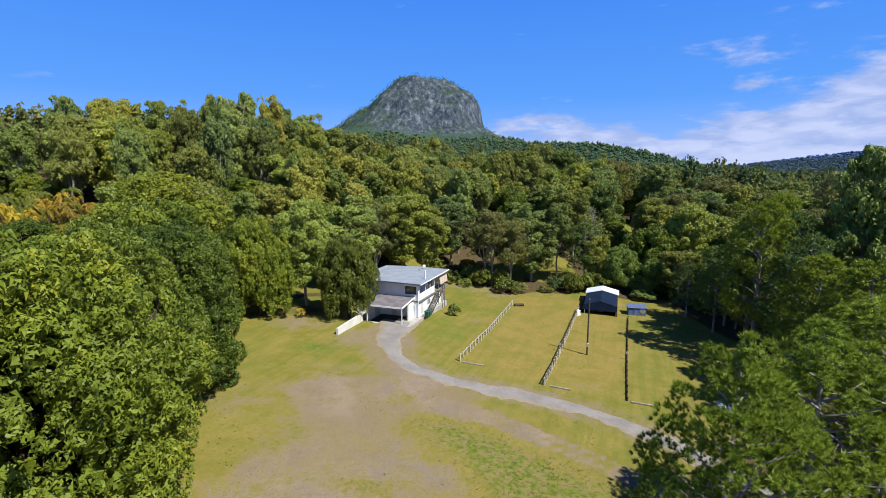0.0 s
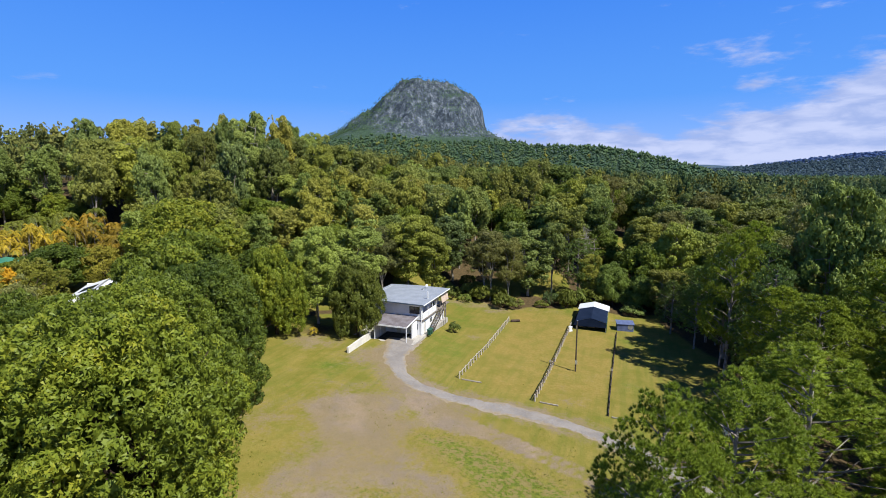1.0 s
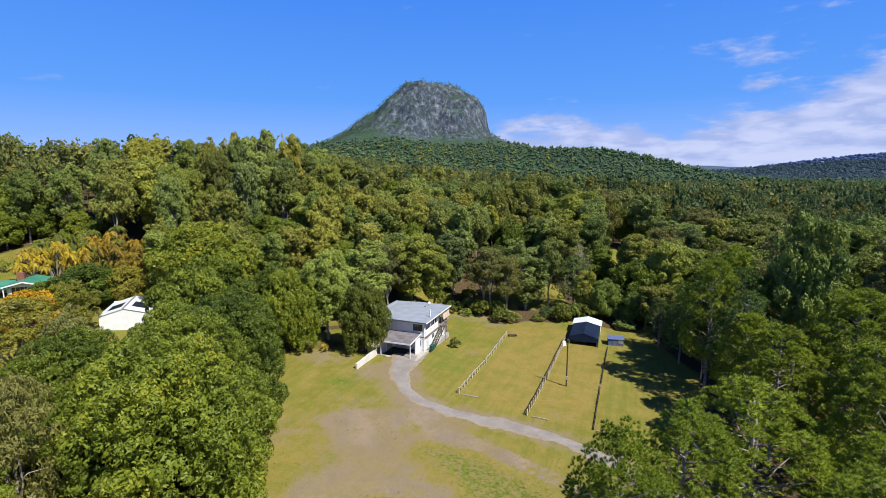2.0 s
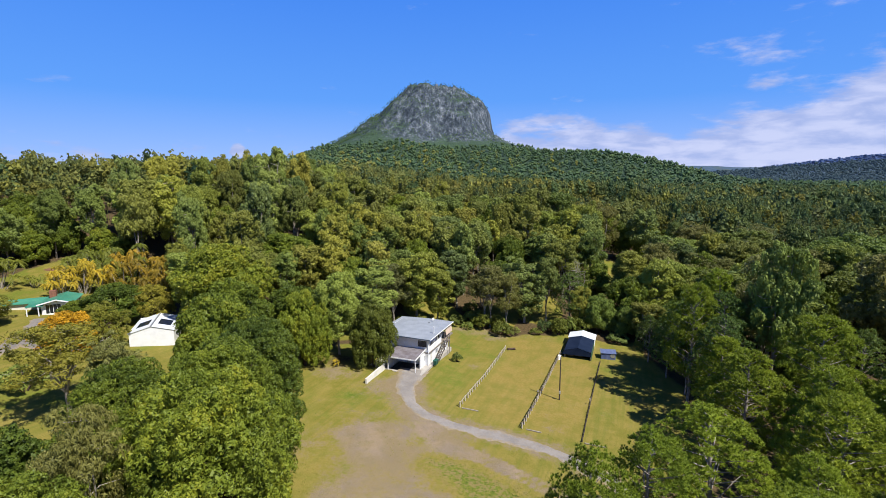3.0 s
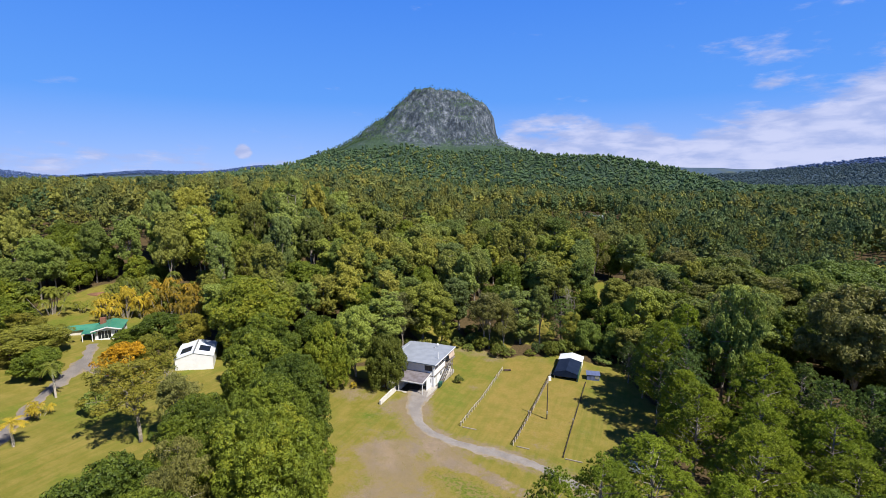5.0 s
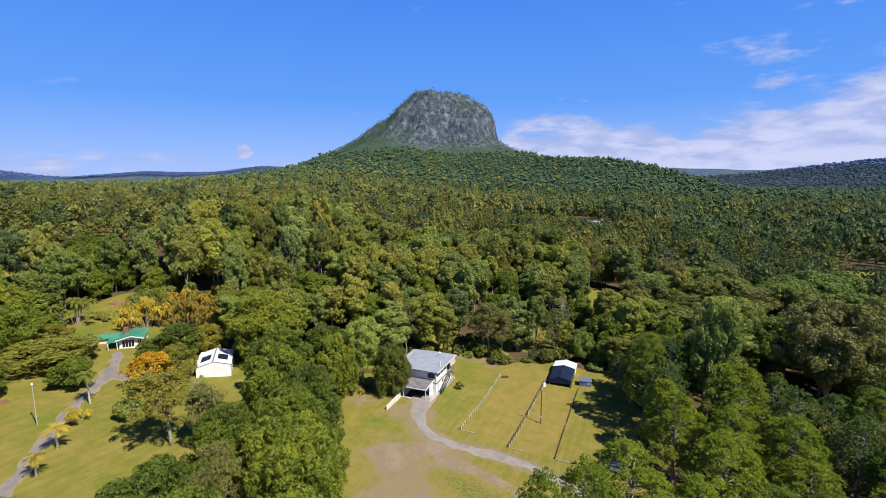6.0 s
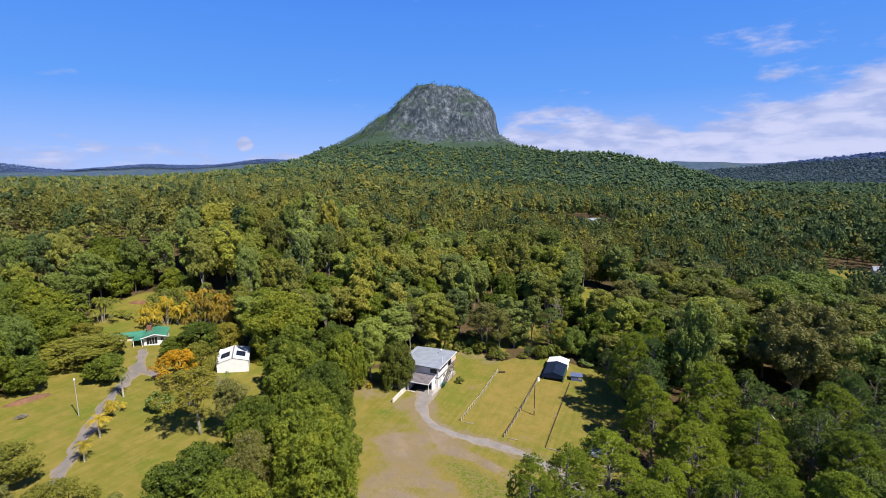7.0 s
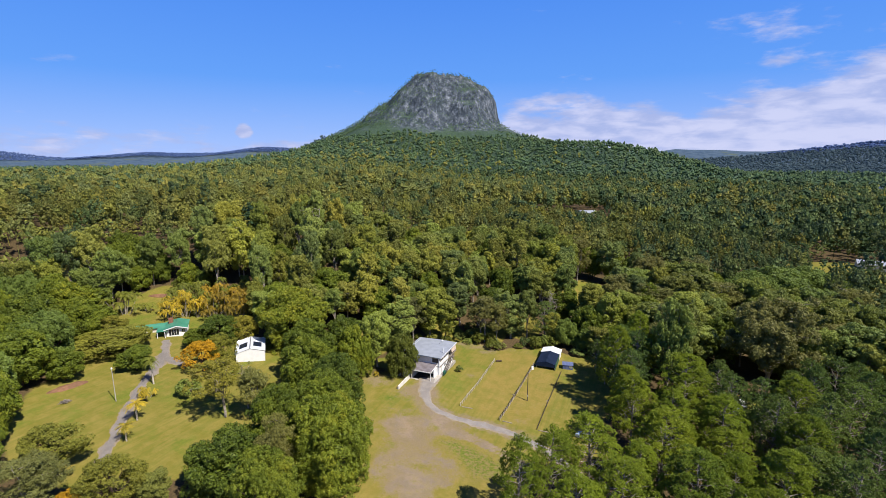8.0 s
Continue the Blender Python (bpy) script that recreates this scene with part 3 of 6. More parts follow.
weedy = np.clip(smooth(-2.5, 1.5, inside(GX, GY, MEADOW)) + blob(-6.2, 32.4, 3.4, 1.3) + 0.35 * blob(-8, 38, 9, 10), 0, 1)
# far: where the haze-blue colour takes over, by distance
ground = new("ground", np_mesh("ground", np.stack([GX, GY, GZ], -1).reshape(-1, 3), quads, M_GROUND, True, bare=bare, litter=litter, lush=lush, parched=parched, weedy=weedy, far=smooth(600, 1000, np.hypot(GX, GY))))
tagged(ground, "dry mown grass with bare dirt patches, wooded hills beyond", "ground", kind="structure")


def strip(name, line, width, lift, mat, label, seed):
    """A worn roadway draped over the ground, with uneven edges and a slight crown."""
    rng = np.random.default_rng(seed)
    pts = []
    for a, b in zip(line, line[1:]):
        n = max(2, int(math.dist(a, b) / 0.5))
        pts += [(a[0] + (b[0] - a[0]) * i / n, a[1] + (b[1] - a[1]) * i / n) for i in range(n)]
    p = np.array(pts + [line[-1]])
    k = np.ones(9) / 9
    for _ in range(2):
        q = np.pad(p, ((4, 4), (0, 0)), mode="edge")
        p = np.stack([np.convolve(q[:, 0], k, "valid"), np.convolve(q[:, 1], k, "valid")], -1)
    d = np.gradient(p, axis=0)
    d /= np.linalg.norm(d, axis=1)[:, None]
    side = np.stack([d[:, 1], -d[:, 0]], -1)
    w = np.array([width(i / (len(p) - 1)) for i in range(len(p))])
    rough = [np.convolve(rng.normal(0, 0.8, len(p) + 4), np.ones(5) / 5, "valid") for _ in range(2)]
    cols = np.linspace(-1, 1, 9)
    V = []
    for c in cols:
        e = rough[0] if c < 0 else rough[1]
        o = (w / 2) * c + abs(c) ** 3 * e * np.sign(c)
        xy = p + side * o[:, None]
        z = land(xy[:, 0], xy[:, 1]) + lift * (1 - abs(c) ** 4) - 0.03 * (abs(c) > 0.99)
        V.append(np.column_stack([xy, z]))
    V = np.stack(V, 1).reshape(-1, 3)
    n, m = len(p), len(cols)
    i = np.arange(n * m).reshape(n, m)
    F = np.stack([i[:-1, :-1], i[:-1, 1:], i[1:, 1:], i[1:, :-1]], -1).reshape(-1, 4)
    return tagged(new(name, np_mesh(name, V, F, mat, True, edge=np.tile(abs(cols), n))), label, "road", kind="structure")


strip("driveway", DRIVE, lambda t: 2.75 + 3.0 * max(0, 1 - t * 5), 0.07, M_GRAVEL, "pale grey gravel driveway curving up to the house", 5)
strip("lane", LANE, lambda t: 2.45 + 2.2 * math.exp(-((t - 0.76) / 0.08) ** 2), 0.06, M_ASPHALT, "narrow worn asphalt lane across the neighbouring lawn", 6)

strip("apron", APRON, lambda t: 4.2 - 1.6 * t, 0.068, M_ASPHALT, "worn asphalt apron branching from the lane to the shed", 7)


# ---- mountain ----
def profile(d, table):
    return np.interp(d, *zip(*table))


def mountain_height(x, y):
    dx, dy = x + 62.0, y - 1545.0
    d = np.hypot(dx, dy * 0.92)
    a = np.arctan2(dx, -dy)
    d = d * (1 + 0.05 * np.sin(a * 5 + 1) + 0.03 * np.sin(a * 11))
    left = 0.925 * profile(d, ((0, 324), (80, 320), (92, 306), (140, 258), (250, 172), (325, 126), (400, 82), (480, 46), (580, 14), (700, 0)))
    right = 0.925 * profile(d, ((0, 324), (98, 321), (110, 311), (142, 292), (164, 268), (177, 246), (185, 190), (196, 164), (240, 134), (300, 96), (420, 44), (600, 10), (800, 0)))
    front = 0.925 * profile(d, ((0, 324), (84, 320), (96, 304), (125, 270), (160, 226), (205, 160), (240, 132), (330, 98), (480, 56), (680, 16), (850, 0)))
    wr, wl = np.clip(np.sin(a), 0, 1) ** 2, np.clip(-np.sin(a), 0, 1) ** 2
    z = wr * right + wl * left + (1 - wr - wl) * front
    hill = 66 * np.exp(-np.abs((x - 300) / 215) ** 3 - ((y - 1150) / 230) ** 2) + 16 * np.exp(-(((x - 520) / 110) ** 2 + ((y - 1120) / 160) ** 2))
    return np.maximum(z, hill) + 0.25 * np.minimum(z, hill)


ROCK = []


def mountain():
    x, y = np.linspace(-820, 920, 350), np.linspace(560, 1900, 270)
    X, Y = np.meshgrid(x, y)
    Z = mountain_height(X, Y)
    crag = np.zeros(X.shape)
    amp = smooth(100, 165, Z) * smooth(326, 300, Z)
    for j in range(X.shape[0]):
        for i in range(X.shape[1]):
            if amp[j, i] > 0.02:
                p = Vector((X[j, i], Y[j, i], Z[j, i]))
                an = math.atan2(p.x + 62, 1545 - p.y)
                crag[j, i] = 9 * noise.fractal(p * 0.02, 0.8, 2.1, 5) + 6 * noise.noise(Vector((an * 9, p.z * 0.012, 3.0))) + 6 * noise.noise(Vector((an * 27, p.z * 0.02, 9.0))) + 7 * noise.noise(p * 0.09)
    Z = Z + amp * crag
    Z = np.where(Z < 2, -15, Z) + land(X, Y)
    ROCK.append((x, y, Z))
    i = np.arange(X.size).reshape(X.shape)
    F = np.stack([i[:-1, :-1], i[:-1, 1:], i[1:, 1:], i[1:, :-1]], -1).reshape(-1, 4)
    ob = new("mountain", np_mesh("mountain", np.stack([X, Y, Z], -1).reshape(-1, 3), F, M_ROCK, False))
    return tagged(ob, "steep grey volcanic rock mountain with flat top and wooded foot", "mountain", kind="structure")


mountain()


def land_top(x, y):
    """The surface, with the mountain's where it stands above the ground."""
    mx, my, mz = ROCK[0]
    i = np.clip(np.searchsorted(mx, x), 0, len(mx) - 1)
    j = np.clip(np.searchsorted(my, y), 0, len(my) - 1)
    on = (x > mx[0]) & (x < mx[-1]) & (y > my[0]) & (y < my[-1])
    return np.maximum(land(x, y), np.where(on, mz[j, i], -99))


# ---- plants ----
def unit(v):
    return v / np.maximum(np.linalg.norm(v, axis=-1, keepdims=True), 1e-6)


def rosettes(rng, lobes, centre, tufts, per, length, width, flat=0.88, loose=0.18, droop=0.0, splay=(0.75, 1.75), up=0.4, tri=False, out_bias=0.8, ball=0.0, wrap=-0.15, stray=0.3):
    """Sprays of leaves that radiate from twig ends over the outsides of leafy lobes, with dark gaps between the sprays."""
    C, R = np.array([l[:3] for l in lobes]), np.array([l[3] for l in lobes])
    pick = rng.choice(len(R), tufts, p=R ** 2 / np.sum(R ** 2))
    out = unit(C[pick] - centre)
    d = unit(rng.normal(size=(tufts, 3)) + out * out_bias + np.array((0, 0, 0.3)))
    c = C[pick] + d * R[pick][:, None] * (1 - loose * rng.random((tufts, 1))) * np.array((1, 1, flat))
    d = unit(d + out * 0.3 + np.array((0, 0, up)) + rng.normal(size=d.shape) * 0.22)
    big = rng.uniform(0.75, 1.25, (tufts, 1))
    c, d, big = np.repeat(c, per, 0), np.repeat(d, per, 0), np.repeat(big, per, 0)
    u = unit(np.cross(d, rng.normal(size=d.shape)))
    if ball:
        # leaves that clothe small rounded heads, each facing outwards
        a = np.arccos(rng.uniform(wrap, 1.0, (len(c), 1)))
        e = unit(d * np.cos(a) + u * np.sin(a))
        p = c + e * ball * big * rng.uniform(0.82, 1.1, (len(c), 1)) * np.array((1, 1, 0.85))
        nrm = unit(e + rng.normal(size=e.shape) * 0.28)
        t = unit(np.cross(nrm, rng.normal(size=e.shape)))
        if droop:
            t = unit(t * 0.5 + np.array((0, 0, -droop)))
            t = unit(t - nrm * np.sum(t * nrm, -1, keepdims=True))
        t, side = t * length * big * rng.uniform(0.7, 1.2, (len(c), 1)) * 0.5, unit(np.cross(nrm, t)) * width * big * 0.5
        V = np.stack([p - t + side, p - t - side, p + t], 1).reshape(-1, 3)
        return V, np.arange(len(V)).reshape(-1, 3)
    a = rng.uniform(*splay, (len(c), 1))
    e = unit(d * np.cos(a) + u * np.sin(a) + np.array((0, 0, -droop)))
    side = unit(np.cross(e, d + rng.normal(size=d.shape) * 0.25)) * width * big * 0.5
    L = e * length * big * rng.uniform(0.7, 1.2, (len(c), 1))
    c = c + rng.normal(size=c.shape) * length * stray
    if tri:
        V = np.stack([c + L * 0.1 + side, c + L * 0.1 - side, c + L], 1).reshape(-1, 3)
        return V, np.arange(len(V)).reshape(-1, 3)
    lift = np.cross(side, e) * 0.35
    V = np.stack([c + L * 0.08, c + L * 0.55 + side + lift, c + L, c + L * 0.55 - side + lift], 1).reshape(-1, 3)
    return V, np.arange(len(V)).reshape(-1, 4)


def lumps(rng, lobes):
    """Rough eight-sided hearts of crowns that show only through their leaves."""
    B = np.array(((1, 0, 0), (-1, 0, 0), (0, 1, 0), (0, -1, 0), (0, 0, 1), (0, 0, -1)), float)
    F = np.array(((0, 2, 4), (2, 1, 4), (1, 3, 4), (3, 0, 4), (2, 0, 5), (1, 2, 5), (3, 1, 5), (0, 3, 5)))
    return np.vstack([((B * r * rng.uniform(0.75, 1.2, (6, 1))) + (x, y, z))[F].reshape(-1, 3) for x, y, z, r in lobes])


def joined(*layers):
    """Several leaf layers in one set of arrays."""
    V, F, n = [], [], 0
    for v, f in layers:
        V.append(v), F.append(f + n)
        n += len(v)
    return np.vstack(V), np.vstack(F)


def limbs(bm, rng, base, tip, r0, r1, n=3, bow=0.15, sides=6):
    p = Vector(base)
    step = (Vector(tip) - p) / n
    for i in range(n):
        q = Vector(base) + step * (i + 1) + (Vector(rng.normal(size=3)) * step.length * bow if i < n - 1 else Vector())
        rod(p, q, r0 + (r1 - r0) * i / n, r0 + (r1 - r0) * (i + 1) / n, sides, bm)
        p = q


def broad_tree(seed, mat, tufts, per, length, width, name="tree", lump=1.0, skirt=0, ball=0.4, droop=0.3, open_=1.0):
    """A dense round-headed tree, 16 m high and 16 m across, of many leafy lumps."""
    rng = np.random.default_rng(seed)
    lobes = []
    centre = np.array((0, 0, 7.6))
    for i in range(int(78 * lump)):
        d = unit(rng.normal(size=3) + np.array((0, 0, 0.12)))
        if d[2] < -0.8:
            d[2] *= -1
        q = rng.uniform(0.7, 0.92)
        lob = 1 + 0.14 * math.sin(3 * math.atan2(d[1], d[0]) + seed) + 0.09 * math.sin(7 * d[2] + seed)
        lobes.append((d[0] * 7.0 * q * lob, d[1] * 7.0 * q * lob, 8.2 + d[2] * (6.8 if d[2] > 0 else 7.2) * q, rng.uniform(0.95, 1.9) / lump ** 0.4))
    for i in range(skirt):
        a, z = i * 2.4 + rng.uniform(-0.3, 0.3), rng.uniform(1.4, 9.0)
        q = (1 + 0.14 * math.sin(3 * a + seed)) * rng.uniform(0.76, 0.92) * (6.3 - 0.08 * abs(z - 6) ** 1.6)
        lobes.append((math.cos(a) * q, math.sin(a) * q, z, rng.uniform(1.0, 1.8) / lump ** 0.4))
    inner = [(l[0] * 0.84, l[1] * 0.84, 8 + (l[2] - 8) * 0.84, l[3] * 0.9) for l in lobes]
    deep = [(l[0] * 0.62, l[1] * 0.62, 7.5 + (l[2] - 7.5) * 0.66, l[3] * 1.15) for l in lobes]
    V, F = joined(
        rosettes(rng, lobes, centre, tufts, per, length, width, droop=droop, ball=ball),
        rosettes(rng, inner, centre, int(tufts * 0.3 * open_), per, length * 1.3, width * 1.5, ball=ball * 1.2),
        rosettes(rng, deep, centre, int(tufts * 0.1 * open_), per, length * 2.2, width * 3.0, ball=ball * 2.0))
    root = tagged(new(name), category="tree")
    bm = bmesh.new()
    limbs(bm, rng, (0, 0, -0.6), (0.2, 0.1, 5), 0.5, 0.34, 3, 0.05, 8)
    for l in lobes[::4]:
        limbs(bm, rng, (0.1, 0.1, rng.uniform(3, 5)), l[:3], 0.2, 0.05, 3, 0.15, 5)
    part("trunk", bm, M_DARKBARK, root, "bark-covered trunk with spreading limbs")
    part("crown", np_mesh("crown", V, F, mat), mat, root)
    return root


def gum_tree(seed, mat, tufts, per, length, width, name="eucalypt", spread=1.0, droop=0.35, low=0.3, heads=13, limbs_n=6, lobe=(0.7, 1.45), ball=0.42):
    """A tall open tree, 20 m high: pale stem, forking limbs, separate leafy heads."""
    rng = np.random.default_rng(seed)
    root = tagged(new(name), category="tree")
    bm = bmesh.new()
    lean = Vector((rng.normal() * 0.5, rng.normal() * 0.5, 0))
    fork = rng.uniform(4.5, 7.5)
    limbs(bm, rng, (0, 0, -0.6), Vector((0, 0, fork)) + lean * 0.6, 0.3, 0.22, 4, 0.03, 7)
    lobes = []
    for k in range(limbs_n):
        a = k * 2.4 + rng.uniform(0, 1)
        tip = Vector((math.cos(a) * rng.uniform(0.8, 2.8) * spread, math.sin(a) * rng.uniform(0.8, 2.8) * spread, rng.uniform(14, 18.6))) + lean
        base = Vector((0, 0, fork * rng.uniform(0.8, 1.0))) + lean * 0.5
        limbs(bm, rng, base, tip, 0.17, 0.05, 4, 0.12, 5)
        for j in range(heads):
            s = rng.uniform(low, 1.06)
            p = base.lerp(tip, s)
            rr = (0.8 + 3.6 * (1 - abs(s - 0.5))) * spread
            b = rng.uniform(0, 6.283)
            q = p + Vector((math.cos(b) * rr * rng.uniform(0.35, 1), math.sin(b) * rr * rng.uniform(0.35, 1), rng.uniform(-0.4, 1.0)))
            lobes.append((*q, rng.uniform(*lobe) * (0.7 + 0.3 * spread)))
            if j < 5:
                limbs(bm, rng, p, q, 0.06, 0.025, 2, 0.1, 4)
        for j in range(3):
            b = rng.uniform(0, 6.283)
            lobes.append((tip.x + math.cos(b) * 0.9 * spread, tip.y + math.sin(b) * 0.9 * spread, tip.z - rng.uniform(0.2, 1.4), rng.uniform(1.1, 1.6) * (0.7 + 0.3 * spread)))
    mid = np.array((lean.x, lean.y, 11.5))
    inner = [(*l[:3], l[3] * 0.62) for l in lobes]
    V, F = joined(
        rosettes(rng, lobes, mid, tufts, per, length, width, 0.8, 0.3, droop, out_bias=0.55, ball=ball),
        rosettes(rng, inner, mid, max(4, tufts // 5), per, length * 1.5, width * 2.0, 0.8, 0.5, droop, out_bias=0.2, ball=ball))
    part("trunk", bm, M_BARK, root, "pale bark trunk with forked limbs")
    part("crown", np_mesh("crown", V, F, mat), mat, root)
    return root


def dome_pine(seed, mat, tufts, per, length, width, name="pine_tree", spire=1.0):
    """A full-crowned pine, 20 m high: close pads of needles over a tall rounded dome."""
    rng = np.random.default_rng(seed)
    root = tagged(new(name), category="tree")
    bm = bmesh.new()
    limbs(bm, rng, (0, 0, -0.6), (0.2, 0.1, 18.6), 0.3, 0.06, 6, 0.02, 7)
    lobes = []
    for k in range(105):
        f = (k + rng.uniform(0, 1)) / 105
        z = 5.5 + 13.2 * f
        rim = 5.0 * (1 - f ** (2.2 / spire)) ** 0.55 * (0.62 + 0.38 * min(1.0, f * 4)) + 0.2
        a = k * 2.39996 + rng.uniform(-0.5, 0.5)
        rr = rim * rng.uniform(0.7, 1.08)
        p = (math.cos(a) * rr, math.sin(a) * rr, z + rng.uniform(-0.3, 0.5))
        lobes.append((*p, rng.uniform(0.6, 1.15)))
        if k % 2 == 0:
            limbs(bm, rng, (0.1, 0.05, max(3.5, z - rr * 0.5)), p, 0.08, 0.03, 3, 0.07, 4)
    mid = np.array((0, 0, 9.5))
    core = [(l[0] * 0.66, l[1] * 0.66, l[2] - 0.5, l[3] * 0.9) for l in lobes]
    V, F = joined(
        rosettes(rng, lobes, mid, tufts, per, length, width, 0.8, 0.4, splay=(0.1, 1.35), up=0.7, tri=True, stray=0.04),
        rosettes(rng, core, mid, tufts // 8, per, length * 1.2, width * 1.8, 0.8, 0.4, tri=True, stray=0.1))
    part("trunk", bm, M_PINEBARK, root, "straight grey-brown trunk with whorled boughs")
    part("crown", np_mesh("crown", V, F, mat), mat, root)
    return root


def palm_tree(seed, mat, stems, height, frond, name="palm", ringed=True):
    """Palms: ringed stems with arching feather fronds."""
    rng = np.random.default_rng(seed)
    root = tagged(new(name), category="palm")
    Vs, Fs, off = [], [], 0
    for s in range(stems):
        a = rng.uniform(0, 6.283)
        r = 0.0 if stems == 1 else rng.uniform(0.2, 1.3)
        h = height * (1.0 if stems == 1 else rng.uniform(0.45, 1.0))
        foot = Vector((math.cos(a) * r, math.sin(a) * r, -0.3))
        head = foot + Vector((math.cos(a) * r * 2.0, math.sin(a) * r * 2.0, h))
        bm = bmesh.new()
        limbs(bm, rng, foot, head, 0.17 if stems == 1 else 0.07, 0.11 if stems == 1 else 0.05, 4, 0.02, 7)
        part("stem", bm, M_PALE if stems == 1 else M_BARK, root, "slender ringed pale stem")
        for k in range(16 if stems == 1 else 13):
            b = k * 2.4 + rng.uniform(-0.4, 0.4)
            up = rng.uniform(0.05, 1.25)
            n = 10
            for i in range(n):
                t0, t1 = i / n, (i + 1) / n
                q = []
                for t in (t0, t1):
                    q.append(head + Vector((math.cos(b) * frond * t * 0.9, math.sin(b) * frond * t * 0.9, frond * (up * t - 1.05 * t * t))))
                side = Vector((-math.sin(b), math.cos(b), 0))
                wl = frond * 0.24 * math.sin(math.pi * (0.14 + 0.82 * t0))
                for sg in (-1, 1):
                    e = side * sg * wl + (q[1] - q[0]) * 0.9 - Vector((0, 0, wl * rng.uniform(0.3, 0.8)))
                    Vs += [q[0], q[0].lerp(q[1], 0.8), q[0].lerp(q[1], 0.6) + e, q[0].lerp(q[1], 0.3) + e * 0.95]
                    Fs.append((off, off + 1, off + 2, off + 3))
                    off += 4
    part("crown", np_mesh("crown", np.array(Vs), np.array(Fs), mat), mat, root)
    return root


def shrub(seed, mat, tufts, per, length, width, name="shrub"):
    """A low bush, 3 m high and 4 m across."""
    rng = np.random.default_rng(seed)
    root = tagged(new(name), category="bush")
    bm = bmesh.new()
    lobes = []
    for i in range(22):
        d = unit(rng.normal(size=3))
        d[2] = abs(d[2])
        lobes.append((d[0] * 1.35, d[1] * 1.35, 0.9 + d[2] * 1.35, rng.uniform(0.45, 0.8)))
    for l in lobes[::3]:
        limbs(bm, rng, (0, 0, -0.3), l[:3], 0.07, 0.03, 2, 0.1, 5)
    V, F = rosettes(rng, lobes, np.array((0, 0, 0.5)), tufts, per, length, width, 0.9, 0.4, ball=0.24)
    part("trunk", bm, M_DARKBARK, root, "short branching stems")
    part("crown", np_mesh("crown", V, F, mat), mat, root)
    return root


